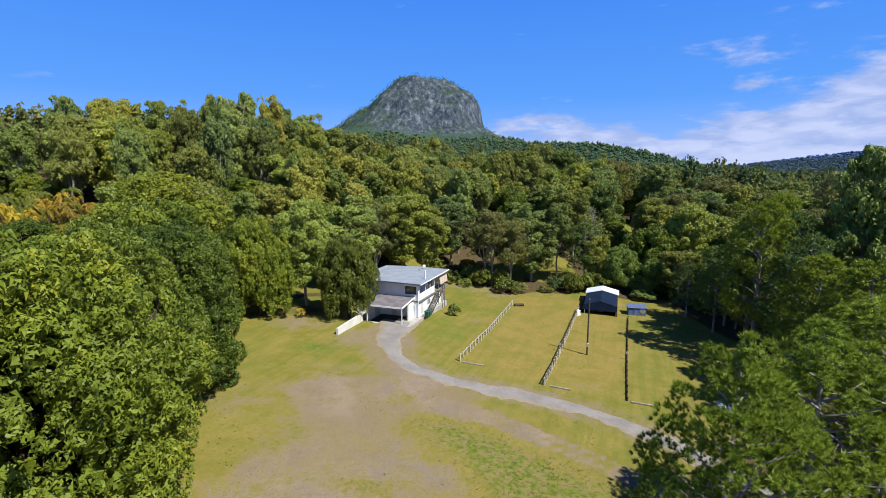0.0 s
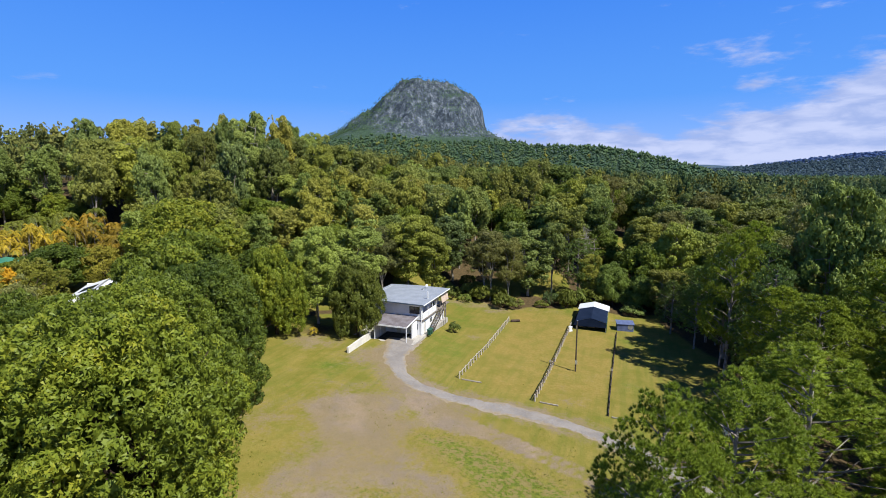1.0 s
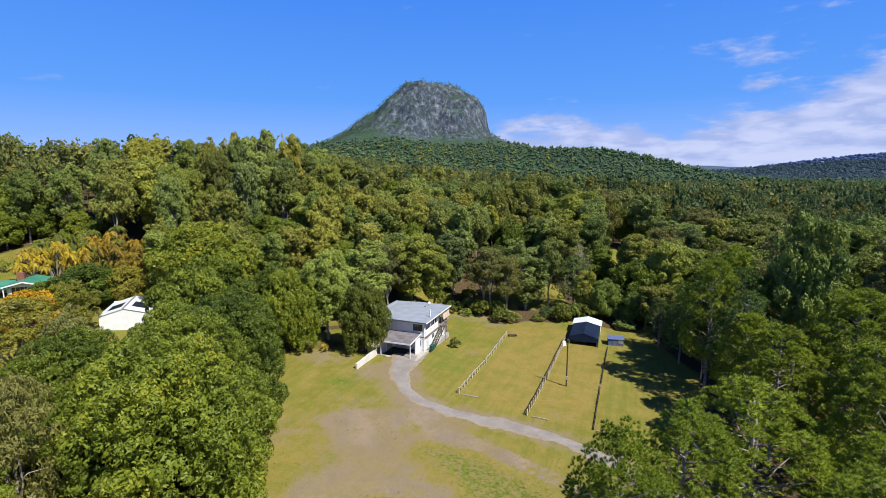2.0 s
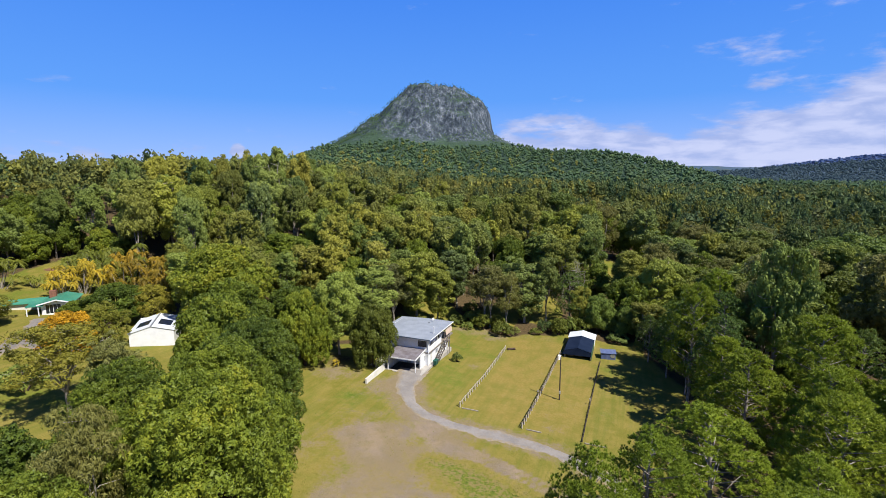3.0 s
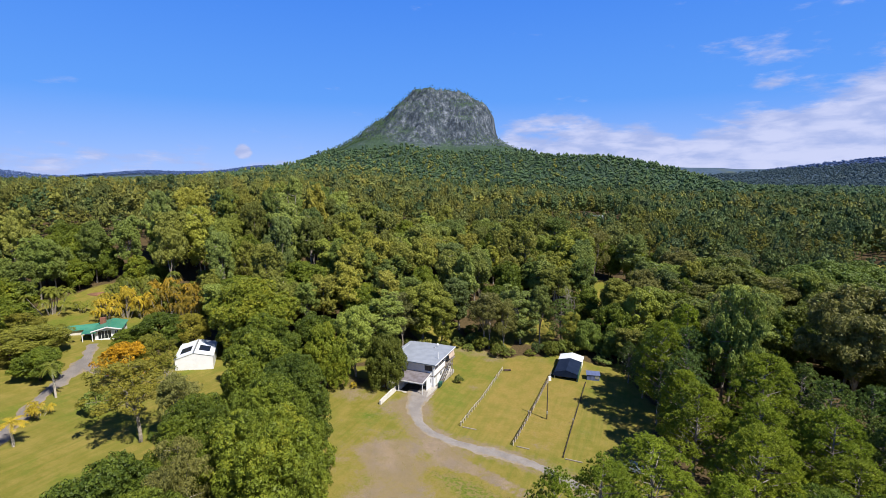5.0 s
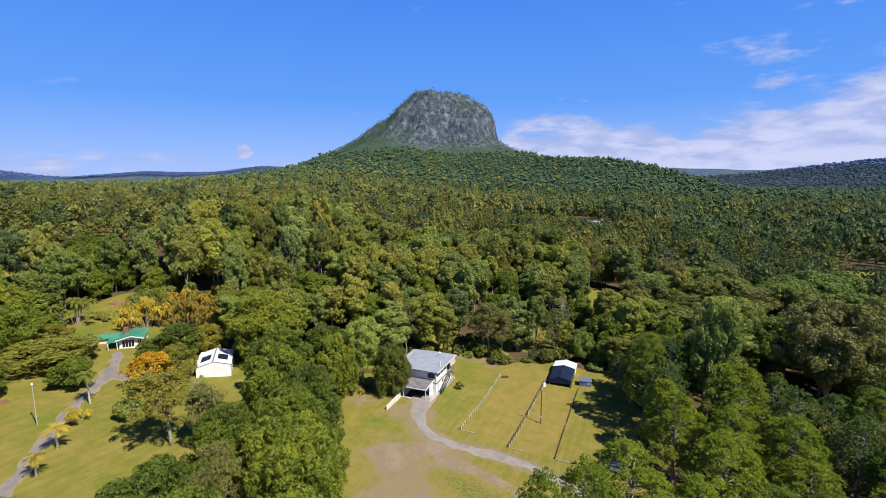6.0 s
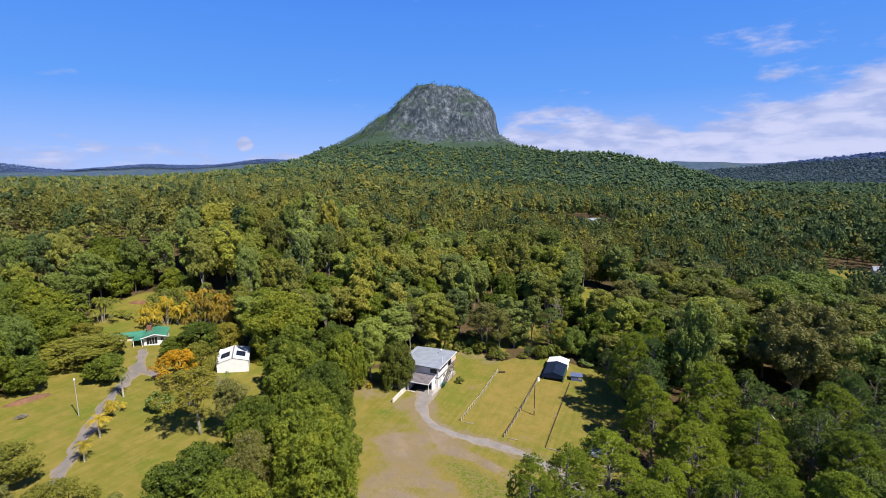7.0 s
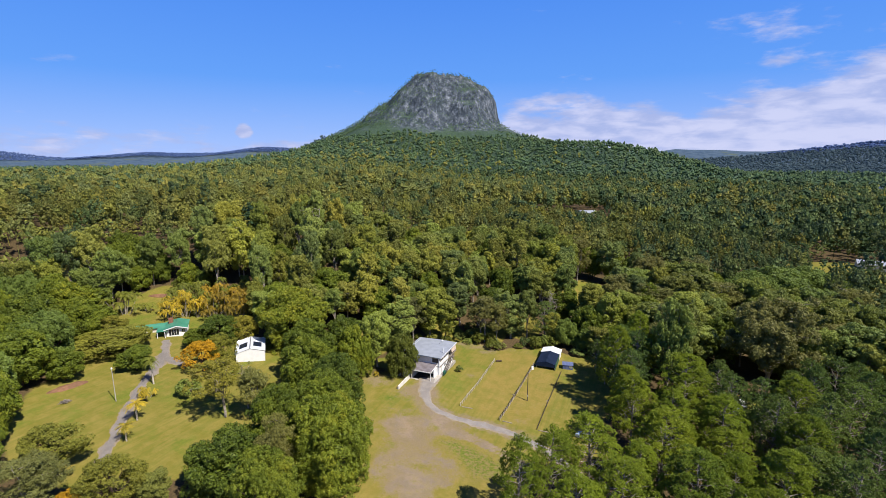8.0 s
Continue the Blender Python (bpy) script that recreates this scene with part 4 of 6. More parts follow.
MAKE = {
    "mango": [lambda s=s: broad_tree(11 + s, M_BROAD, 2600, 15, 0.36, 0.19, "mango_tree", 1.1 + 0.2 * s, 24, 0.42) for s in range(3)],
    "nearmango": [lambda s=s: broad_tree(14 + s, M_BROAD, 4200, 22, 0.24, 0.13, "mango_tree", 1.6, 70, 0.33) for s in range(2)],
    "broad": [lambda s=s: broad_tree(21 + s, M_BROAD, 1500, 11, 0.5, 0.28, "broadleaf_tree", 0.8 + 0.2 * s, 0, 0.5) for s in range(3)],
    "olive": [lambda: broad_tree(31, M_OLIVE, 1500, 12, 0.42, 0.2, "shade_tree", 1.0, 0, 0.42, 0.3, 0.5)],
    "lime": [lambda: broad_tree(35, M_LIME, 2400, 10, 0.5, 0.26, "shade_tree", 1.4, 0, 0.5)],
    "orange": [lambda: broad_tree(33, M_ORANGE, 1000, 10, 0.5, 0.24, "poinciana_tree", 0.9, 0, 0.45, 0.2, 0.6)],
    "gum": [lambda s=s: gum_tree(40 + s, M_GUM, 1350, 11, 0.48, 0.24, "eucalypt", 0.9 + 0.08 * s, low=0.12, heads=14, ball=0.45) for s in range(5)],
    "tallgum": [lambda s=s: gum_tree(45 + s, M_GUM, 1300, 12, 0.46, 0.22, "eucalypt", 0.85 + 0.1 * s, low=0.38, heads=12, ball=0.5) for s in range(4)],
    "neargum": [lambda s=s: gum_tree(50 + s, M_GUM, 2300, 14, 0.38, 0.17, "eucalypt", 1.0 + 0.12 * s, low=-0.1, heads=15, ball=0.4) for s in range(3)],
    "grey": [lambda s=s: gum_tree(60 + s, M_GREY, 1500, 12, 0.4, 0.13, "grey_eucalypt", 1.05, 0.9, ball=0.45) for s in range(2)],
    "dusk": [lambda s=s: gum_tree(75 + s, M_DUSK, 1500, 12, 0.46, 0.23, "dark_eucalypt", 1.2, 0.2, ball=0.45) for s in range(2)],
    "bare": [lambda: gum_tree(97, M_GREY, 60, 7, 0.3, 0.1, "bare_tree", 0.9)],
    "biggum": [lambda: gum_tree(66, M_GREY, 2800, 12, 0.5, 0.22, "grey_eucalypt", 1.75, 0.4, 0.3, 16, 8, ball=0.5)],
    "weep": [lambda: broad_tree(70, M_WEEP, 2000, 15, 0.5, 0.15, "weeping_tree", 1.1, 20, 0.45, 0.9)],
    "pine": [lambda s=s: dome_pine(80 + s, M_PINE, 2500, 44, 0.31, 0.036, "pine_tree", 1.0 + 0.2 * s) for s in range(2)],
    "midpine": [lambda s=s: dome_pine(85 + s, M_PINE, 2900, 20, 0.38, 0.065, "pine_tree", 0.9 + 0.2 * s) for s in range(3)],
    "farpine": [lambda s=s: dome_pine(90 + s, M_DARKPINE, 1350, 10, 0.42, 0.14, "dark_pine", 1.1 + 0.2 * s) for s in range(2)],
    "gold": [lambda s=s: palm_tree(100 + s, M_GOLD, 13, 5.4, 1.35, "golden_palm") for s in range(2)],
    "cane": [lambda s=s: palm_tree(104 + s, M_CANE, 13, 5.3, 1.45, "cane_palm") for s in range(2)],
    "amber": [lambda s=s: palm_tree(107 + s, M_AMBER, 15, 5.2, 1.4, "amber_palm") for s in range(2)],
    "open": [lambda: gum_tree(69, M_OLIVE, 900, 13, 0.36, 0.15, "open_eucalypt", 1.25, 0.4, 0.25, 9, 6, (0.6, 1.2), 0.42)],
    "palm": [lambda: palm_tree(110, M_CANE, 1, 6.0, 1.75, "foxtail_palm")],
    "yellowpalm": [lambda: palm_tree(112, M_GOLD, 1, 6.0, 2.0, "foxtail_palm")],
    "shrub": [lambda: shrub(120, M_DUSK, 170, 12, 0.32, 0.16), lambda: shrub(121, M_WEEP, 170, 12, 0.32, 0.16)],
}
SIZE = {"yellowpalm": (7, 2.0), "tallgum": (20, 6.4), "cane": (6.5, 3.2), "amber": (6.3, 3.2), "open": (20, 7.2), "bare": (20, 6.0), "dusk": (20, 7.2), "lime": (16, 8), "midpine": (20, 5.6), "nearmango": (16, 8), "mango": (16, 8), "broad": (16, 8), "olive": (16, 8), "orange": (16, 8), "gum": (20, 6.4), "neargum": (20, 6.4), "grey": (20, 6.0), "biggum": (20, 10.5), "weep": (16, 8), "pine": (20, 5.6), "farpine": (20, 5.6), "gold": (6.5, 3.2), "palm": (7, 1.75), "shrub": (3, 2)}
LABEL = {
    "yellowpalm": "single palm with yellowing fronds on the lawn",
    "tallgum": "tall eucalypt with a long bare pale trunk",
    "cane": "clump of green and yellow cane palms", "amber": "dense clump of orange-brown palms", "open": "open spreading eucalypt with sparse olive leaves on the lawn",
    "bare": "nearly leafless tree with pale forked branches",
    "dusk": "tall eucalypt with a dense deep green crown",
    "lime": "wide spreading tree with fresh light green leaves",
    "nearmango": "large dense mango tree with small dark glossy leaves",
    "mango": "dense dark green mango tree with a rounded crown", "broad": "round-headed green broadleaf tree at the edge of the woods",
    "olive": "spreading olive-green tree on the lawn", "orange": "low tree with bright orange autumn leaves", "gum": "tall eucalypt with a pale trunk and open olive crown",
    "neargum": "eucalypt with a pale trunk and open green crown", "grey": "grey-green eucalypt with thin drooping leaves", "weep": "bushy weeping tree with a drooping crown beside the house",
    "biggum": "huge grey-green eucalypt with a broad domed crown", "midpine": "tall slender pine with tufted yellow-green foliage", "pine": "tall pine with brushes of long green needles", "farpine": "tall dark pine shading the paddock", "gold": "clump of golden cane palms", "palm": "single palm with a pale grey stem on the lawn", "shrub": "low leafy green shrub on the grass",
}
GROUP = {"yellowpalm": "palms on the lawn", "tallgum": "eucalypts of the wood", "midpine": "pines", "nearmango": "mango trees", "mango": "mango trees", "pine": "pines", "farpine": "dark pines", "gum": "eucalypts of the wood", "gold": "golden palms", "palm": "palms on the lawn", "shrub": "shrubs"}
made, turns, TAKEN = {}, random.Random(4), []


def plant(kind, x, y, h, r, label=""):
    """Plants one tree of a kind with that height and crown radius."""
    H, R = SIZE[kind]
    v = turns.randrange(len(MAKE[kind]))
    sink = 1.6 if "mango" in kind else 0.6 if kind == "weep" else 0.0
    m = pose(x, y, float(land(x, y)) - sink, turns.uniform(-2, 2), turns.uniform(-2, 2), turns.uniform(0, 360)) @ Matrix.Diagonal((r / R, r / R, h / H, 1))
    if (kind, v) in made:
        ob = copy_thing(made[kind, v], pose(0, 0, 0))
    else:
        ob = made[kind, v] = MAKE[kind][v]()
    ob.matrix_basis = m
    TAKEN.append((x, y, r))
    return tagged(ob, label or LABEL[kind], group=GROUP.get(kind, ""))


# the row of dense trees between the two lots
plant("nearmango", -21.8, 24.5, 20.5, 9.0)
plant("nearmango", -26.4, 45.0, 18.5, 7.8)
plant("nearmango", -25.4, 34.8, 19.5, 7.6)
plant("nearmango", -33.5, 30.0, 17.9, 7.0)
plant("mango", -34.5, 53.5, 19, 7.8)
plant("mango", -38.5, 64.5, 18.5, 7.8)
plant("mango", -49.5, 84.0, 21, 10.8)
plant("mango", -57.3, 98.0, 18, 10.4)
plant("mango", -45.4, 114.0, 18, 9.9)
plant("broad", -33.0, 80.5, 13, 6.0)
plant("mango", -38.0, 18.5, 15, 7.7)
plant("nearmango", -30.0, 12.5, 16, 6.5)
plant("mango", -26.8, 68.8, 17, 5.2, "tall dense tree with small green leaves")
plant("neargum", -22.0, 75.5, 18, 5.6)
plant("grey", -29.5, 18.5, 17, 4.0)
plant("grey", -43.5, 42.5, 13, 4.2)
plant("open", -50.8, 42.6, 14.2, 7.4)
# the neighbouring lot
plant("orange", -66.6, 62.6, 8.4, 5.6)
plant("olive", -63.0, 66.5, 9.5, 4.2)
plant("shrub", -63.1, 49.4, 4.5, 2.8)
plant("broad", -81.8, 59.0, 7, 4.6)
plant("olive", -94.4, 66.5, 7.2, 10.2)
plant("olive", -91.5, 72.0, 6.5, 5.6)
plant("olive", -101.0, 75.5, 7.0, 6.0)
plant("broad", -70.2, 80.7, 9, 6.4)
plant("broad", -75.5, 76.0, 6, 3.6)
plant("olive", -63.5, 82.5, 9, 4.6)
for x, y, h, r in ((-94.5, 94.5, 8.0, 3.0), (-91.0, 98.0, 10.0, 3.4), (-97.0, 98.5, 8.0, 3.0), (-87.5, 99.0, 9.5, 3.4), (-93.5, 101.5, 10.0, 3.4)):
    plant("gold", x, y, h, r)
for x, y, h, r in ((-92.5, 106.0, 11.5, 4.0), (-87.0, 107.5, 12.5, 4.2), (-84.0, 103.0, 10.5, 3.6), (-98.5, 104.5, 9.0, 3.2), (-110.0, 95.0, 9.5, 4.4), (-104.5, 99.0, 4.0, 1.8), (-79.5, 111.0, 13.0, 4.6)):
    plant("cane", x, y, h, r)
for x, y, h, r in ((-82.5, 100.0, 9.5, 3.8), (-79.0, 102.0, 11.0, 4.2), (-74.5, 103.5, 11.0, 4.2), (-84.0, 106.0, 12.0, 4.2), (-78.0, 106.5, 11.5, 4.0), (-74.0, 108.5, 11.5, 4.0)):
    plant("amber", x, y, h, r)
for x, y, s in ((-90, 121, 22), (-82, 124, 23), (-73, 117, 16), (-65, 117, 16), (-86, 129, 20), (-96, 124, 18), (-105, 121, 18), (-114, 118, 17), (-120, 109, 15)):
    plant("gum", x, y, s + 3.0, 0.3 * s, "tall eucalypt closing the edge of the wood")
plant("olive", -112.5, 80.0, 7.5, 6.2)
for x, y, h in ((-116, 113, 10), (-122, 118, 12), (-118, 124, 13), (-128, 115, 12), (-131, 124, 14), (-112, 120, 11), (-125, 128, 14), (-135, 132, 15), (-101, 118, 10), (-94, 117, 9)):
    plant("broad", x, y, h, 0.42 * h, "leafy tree in the undergrowth of the wood")
plant("bare", -90.5, 67.5, 6.5, 5.0)
plant("broad", -108.4, 77.5, 9, 7.0)
plant("broad", -90.5, 29.0, 14, 6.0)
plant("broad", -100.5, 46.0, 14, 7.4)
plant("broad", -108.0, 58.0, 13, 7.0)
plant("broad", -117.3, 69.9, 15, 7.9)
plant("broad", -93.5, 50.5, 8, 4.3)
plant("broad", -80.0, 13.0, 13, 5.5)
plant("olive", -71.5, 21.0, 8, 6.2)
plant("grey", -65.1, 9.5, 11, 5.8)
plant("olive", -54.4, 12.5, 10, 5.4)
plant("neargum", -48.5, 14.0, 7.5, 3.4)
plant("orange", -59.0, 9.0, 6, 2.6)
plant("palm", -73.8, 53.2, 7.8, 2.1)
plant("gold", -71.2, 46.5, 4, 2.2)
plant("yellowpalm", -67.7, 37.8, 5.0, 2.5)
plant("yellowpalm", -65.0, 30.5, 4.2, 2.0)
plant("neargum", -55.0, 127.0, 30, 7.5)
plant("neargum", -36.0, 131.0, 27, 6.0)
# beside and behind the house
plant("weep", -14.3, 70.8, 13.4, 4.8)
plant("neargum", -18.1, 88.5, 17, 7.0)
plant("neargum", -8.3, 101.2, 19, 8.0)
plant("grey", 9.0, 103.5, 16, 6.2)
plant("neargum", 19.8, 106.0, 17, 7.2)
plant("farpine", 31.4, 104.8, 15, 5.0)
plant("lime", 38.5, 101.5, 8, 3.6, "bushy light green tree behind the sheds")
plant("shrub", 33.5, 100.5, 4.5, 3.0)
plant("shrub", 43.0, 99.0, 4.0, 3.0)
plant("neargum", 49.9, 112.9, 19, 7.0)
plant("neargum", 62.0, 114.0, 16, 6.2)
plant("neargum", 2.0, 112.0, 17, 6.0)
plant("bare", 10.5, 102.0, 15, 4.5)
plant("bare", -58.0, 139.0, 29, 8.5)
plant("bare", 35.0, 108.0, 18, 5.5)
plant("bare", -47.5, 47.0, 12, 4.0)
plant("shrub", 1.9, 77.4, 2.2, 1.1)
plant("gold", -21.4, 69.4, 1.7, 0.9, "small yellow-leaved palm on the grass")
for k, (x, y, h, r) in enumerate(((-3.0, 99.5, 17, 5.2), (14.5, 101.5, 15, 4.6), (25.5, 106.5, 18, 5.0), (33.6, 103.6, 12, 3.6), (-13.5, 97.0, 16, 5.0))):
    plant(("neargum", "grey", "dusk")[k % 3], x, y, h, r, "tall leafy tree at the edge of the wood")
for x, y, h, r in ((-2.5, 99.0, 2.6, 1.9), (4.6, 100.0, 1.8, 1.6), (7.8, 101.6, 3.4, 2.2), (13.6, 100.4, 2.2, 1.8), (21.8, 99.2, 1.6, 1.6), (27.5, 99.4, 4.6, 2.2), (30.0, 100.8, 4.6, 2.6), (6.0, 105.0, 3.0, 2.2), (-7.5, 98.5, 3.2, 2.0), (-11.0, 94.5, 2.4, 1.6)):
    plant("shrub", x, y, h, r, "leafy shrub in the undergrowth of the wood")
plant("lime", 37.4, 101.2, 10.5, 3.8, "bushy yellow-green tree behind the sheds")
plant("lime", 43.6, 98.0, 8.5, 3.2, "bushy yellow-green tree behind the sheds")
plant("shrub", 27.5, 101.5, 3.4, 2.8)
# pines and tall trees along the far side of the paddocks
plant("pine", 12.2, 18.9, 18.0, 4.4)
plant("pine", 18.2, 22.2, 17.8, 5.0)
plant("pine", 26.0, 25.8, 18.4, 6.8)
plant("pine", 20.5, 12.0, 15.5, 5.5)
plant("pine", 28.5, 15.5, 17, 6.0)
plant("midpine", 40.2, 44.0, 17.6, 5.6)
plant("midpine", 41.5, 51.5, 17.0, 4.8)
plant("midpine", 53.4, 49.6, 21, 6.4)
plant("midpine", 46.0, 37.0, 18, 5.2)
plant("midpine", 40.2, 28.4, 18.5, 5.8)
plant("midpine", 52.1, 27.3, 15, 5.2)
plant("midpine", 41.3, 17.0, 18, 5.9)
plant("midpine", 55.2, 17.4, 18, 5.7)
plant("midpine", 73.1, 41.3, 20, 5.6)
plant("farpine", 84.3, 40.5, 19, 5.4)
plant("farpine", 74.5, 22.6, 19, 5.6)
plant("midpine", 66.5, 28.1, 18, 5.2)
plant("farpine", 43.2, 56.5, 19, 4.8)
plant("farpine", 46.0, 70.5, 20, 5.2)
plant("farpine", 50.5, 87.0, 13, 4.4)
for k, (x, y) in enumerate(((43.2, 83.0), (43.6, 75.0), (43.8, 67.5), (44.6, 61.0), (45.5, 54.5), (49.0, 69.0), (48.5, 77.0))):
    plant("farpine", x, y, 10.5 + 2.0 * (k % 3), 3.2 + 0.4 * (k % 2), "young dark pine at the edge of the paddock")
plant("farpine", 47.5, 78.5, 15, 4.6)
plant("midpine", 51.6, 73.1, 23, 5.4)
plant("farpine", 47.5, 64.5, 21, 5.4)
plant("dusk", 55.0, 62.5, 29.5, 6.0)
plant("midpine", 42.2, 63.4, 22.5, 4.8)
plant("grey", 58.5, 70.5, 26, 7.2)
plant("midpine", 56.5, 82.0, 16, 5.4)
plant("dusk", 64.0, 74.5, 25, 7.0)
plant("neargum", 74.3, 97.3, 23, 9.5)
plant("biggum", 85.0, 68.5, 27.5, 13.0)
TAKEN.append((85.0, 68.5, 19.0))
plant("broad", 82.0, 88.0, 17, 7.0)
plant("lime", 124.0, 128.0, 21, 13.0)
plant("lime", 150.0, 141.0, 18, 11.0)
plant("lime", 136.0, 134.0, 20, 12.0)
plant("lime", 112.0, 124.0, 20, 12.0)


# ---- the woods ----
def scatter(rng, step, x0, x1, y0, y1, keep):
    """Places on a jittered grid that satisfy keep(x, y)."""
    X, Y = np.meshgrid(np.arange(x0, x1, step), np.arange(y0, y1, step))
    X = (X + rng.uniform(-0.42, 0.42, X.shape) * step).ravel()
    Y = (Y + rng.uniform(-0.42, 0.42, Y.shape) * step).ravel()
    k = keep(X, Y)
    return X[k], Y[k]


def in_wedge(x, y):
    return np.abs(x + 0.035 * y) < 1.04 * (y + 58) + 12


FIXED = list(TAKEN)


def free(x, y):
    ok = (open_ground(x, y) < -2.0) & ~((x > 18) & (x < 48) & (y > 28) & (y < 92))
    for tx, ty, s in FIXED:
        ok &= np.hypot(x - tx, y - ty) > max(3.5, 0.55 * s + 2.6)
    return ok


def clear_spots(x, y):
    ok = np.ones(np.shape(x), bool)
    for sx, sy, r in FAR_SPOTS:
        ok &= np.hypot(x - sx, (y - sy) * 0.7) > r
    return ok


NEAR = 172
rng_w = np.random.default_rng(77)
wx, wy = scatter(rng_w, 7.2, -190, 190, 4, 200, lambda x, y: (np.hypot(x, y) < NEAR) & in_wedge(x, y) & free(x, y) & clear_spots(x, y) & (np.hypot(x, y) > 30) & ~((x > -90) & (x < -25) & (y < 17)) & ~((x > -66) & (x < -22) & (y < 88)))
for x, y in zip(wx, wy):
    u = turns.random()
    low = 0.5 if 42 < x < 60 and 84 < y < 101 else 1.0
    if y < 58 and x > 0:
        plant("farpine" if x > 60 else "midpine", x, y, turns.uniform(15, 20) * low, turns.uniform(3.8, 5.2))
    elif x > 30 and u > 0.72:
        plant("dusk", x, y, turns.uniform(15, 23) * low, turns.uniform(5.5, 8.5) * (1.3 if x > 62 else 1.0))
    elif x > 50 and u > 0.55:
        plant("grey", x, y, turns.uniform(15, 22) * low, turns.uniform(5.5, 8.0) * (1.3 if x > 62 else 1.0))
    elif u < (0.34 if x > 45 else 0.16) or (x < -60 and y < 90):
        plant("lime" if x < -60 and u > 0.6 else "broad", x, y, turns.uniform(10, 18) * low, turns.uniform(4.5, 7.0))
    elif x < -46 and y > 98 and u > 0.62:
        plant("dusk", x, y, turns.uniform(20, 27) * low, turns.uniform(5.0, 7.0))
    else:
        tall = 8.5 if x < -46 and y > 98 else 0.0
        plant("tallgum" if turns.random() < (0.75 if tall else 0.4) else "gum", x, y, (turns.uniform(15, 22) + tall) * low, turns.uniform(4.4, 6.6))


ex, ey = scatter(rng_w, 4.6, -112, 62, 36, 128, lambda x, y: (open_ground(x, y) < -0.8) & (open_ground(x, y) > np.where(x < -55, -22.0, -9.0)) & in_wedge(x, y) & (np.hypot(x, y) > 40) & ((y > 86) | (x < -84)) & ((y > 88) | (x < -66) | (x > -22)) & clear_spots(x, y))
for x, y in zip(ex, ey):
    if turns.random() < 0.42:
        plant("shrub", x, y, turns.uniform(2.0, 4.6), turns.uniform(1.6, 3.0), "leafy shrub in the undergrowth of the wood")


def crowns(rng, heads, stem):
    """Six kinds of far tree, 19 m high: leaf sprays over lobes round a few solid hearts, and a pale stem."""
    count, size, sprays, per, leaf = heads
    kinds = []
    for k in range(6):
        lobes = []
        slim = (0.75, 1.0, 0.9, 1.15, 0.8, 1.0)[k]
        for i in range(count):
            d = unit(rng.normal(size=3) + np.array((0, 0, 0.35)))
            q = rng.uniform(0.55, 0.92)
            lobes.append((d[0] * 5.8 * q * slim, d[1] * 5.8 * q * slim, 12.2 + d[2] * (6.2 if d[2] > 0 else 6.0) * q, size * rng.uniform(0.7, 1.3)))
        V, _ = rosettes(rng, lobes, np.array((0, 0, 10.5)), sprays, per, leaf * 1.2, leaf, 0.9, 0.12, up=0.15, out_bias=1.2, ball=leaf * (0.6 if stem else 0.45), wrap=0.2)
        if stem:
            hearts = [(0.86 * a, 0.86 * b, 11.5 + 0.88 * (c - 11.5), 1.0 * r) for a, b, c, r in lobes[::2]]
        else:
            hearts = [(0.9 * a, 0.9 * b, 11.5 + 0.92 * (c - 11.5), 1.12 * r) for a, b, c, r in lobes]
        V = np.vstack([V, lumps(rng, hearts)])
        if stem:
            w = 0.17
            V = np.vstack([V, [(-w, 0, -0.6), (w, 0, -0.6), (0, 0, 15), (0, -w, -0.6), (0, w, -0.6), (0, 0, 15)]])
        kinds.append(V)
    return np.stack(kinds)


def stand(name, rng, kinds, x, y, z, deep, h, r, mats):
    """One mesh of trees at the places given, those marked deep with the second material."""
    n = len(x)
    order = np.argsort(deep, kind="stable")
    x, y, z = x[order], y[order], z[order]
    P = kinds[rng.integers(0, 6, n)]
    a = rng.uniform(0, 6.283, n)
    c, s = np.cos(a)[:, None], np.sin(a)[:, None]
    rr, hh = rng.uniform(*r, n)[:, None] / 7.2, rng.uniform(*h, n)[:, None] / 19.0
    V = np.stack([(P[..., 0] * c - P[..., 1] * s) * rr + x[:, None], (P[..., 0] * s + P[..., 1] * c) * rr + y[:, None], P[..., 2] * hh + z[:, None]], -1).reshape(-1, 3)
    tone = np.repeat(rng.random(n) * 1.0, P.shape[1])
    me = np_mesh(name, V, np.arange(len(V)).reshape(-1, 3), mats[0], tone=tone)
    me.materials.append(mats[1])
    tris = P.shape[1] // 3
    me.polygons.foreach_set("material_index", np.repeat((np.arange(n) >= n - int(np.sum(deep))).astype(np.int32), tris))
    return me


def in_ring(x, y):
    return (np.hypot(x, y) > NEAR) & free(x, y) & clear_spots(x, y)


def deep_share(x, y):
    """How common the deeper green crowns are: more so to the east and further off."""
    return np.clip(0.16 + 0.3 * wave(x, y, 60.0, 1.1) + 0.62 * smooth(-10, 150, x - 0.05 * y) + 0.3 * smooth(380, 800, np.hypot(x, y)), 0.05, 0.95)


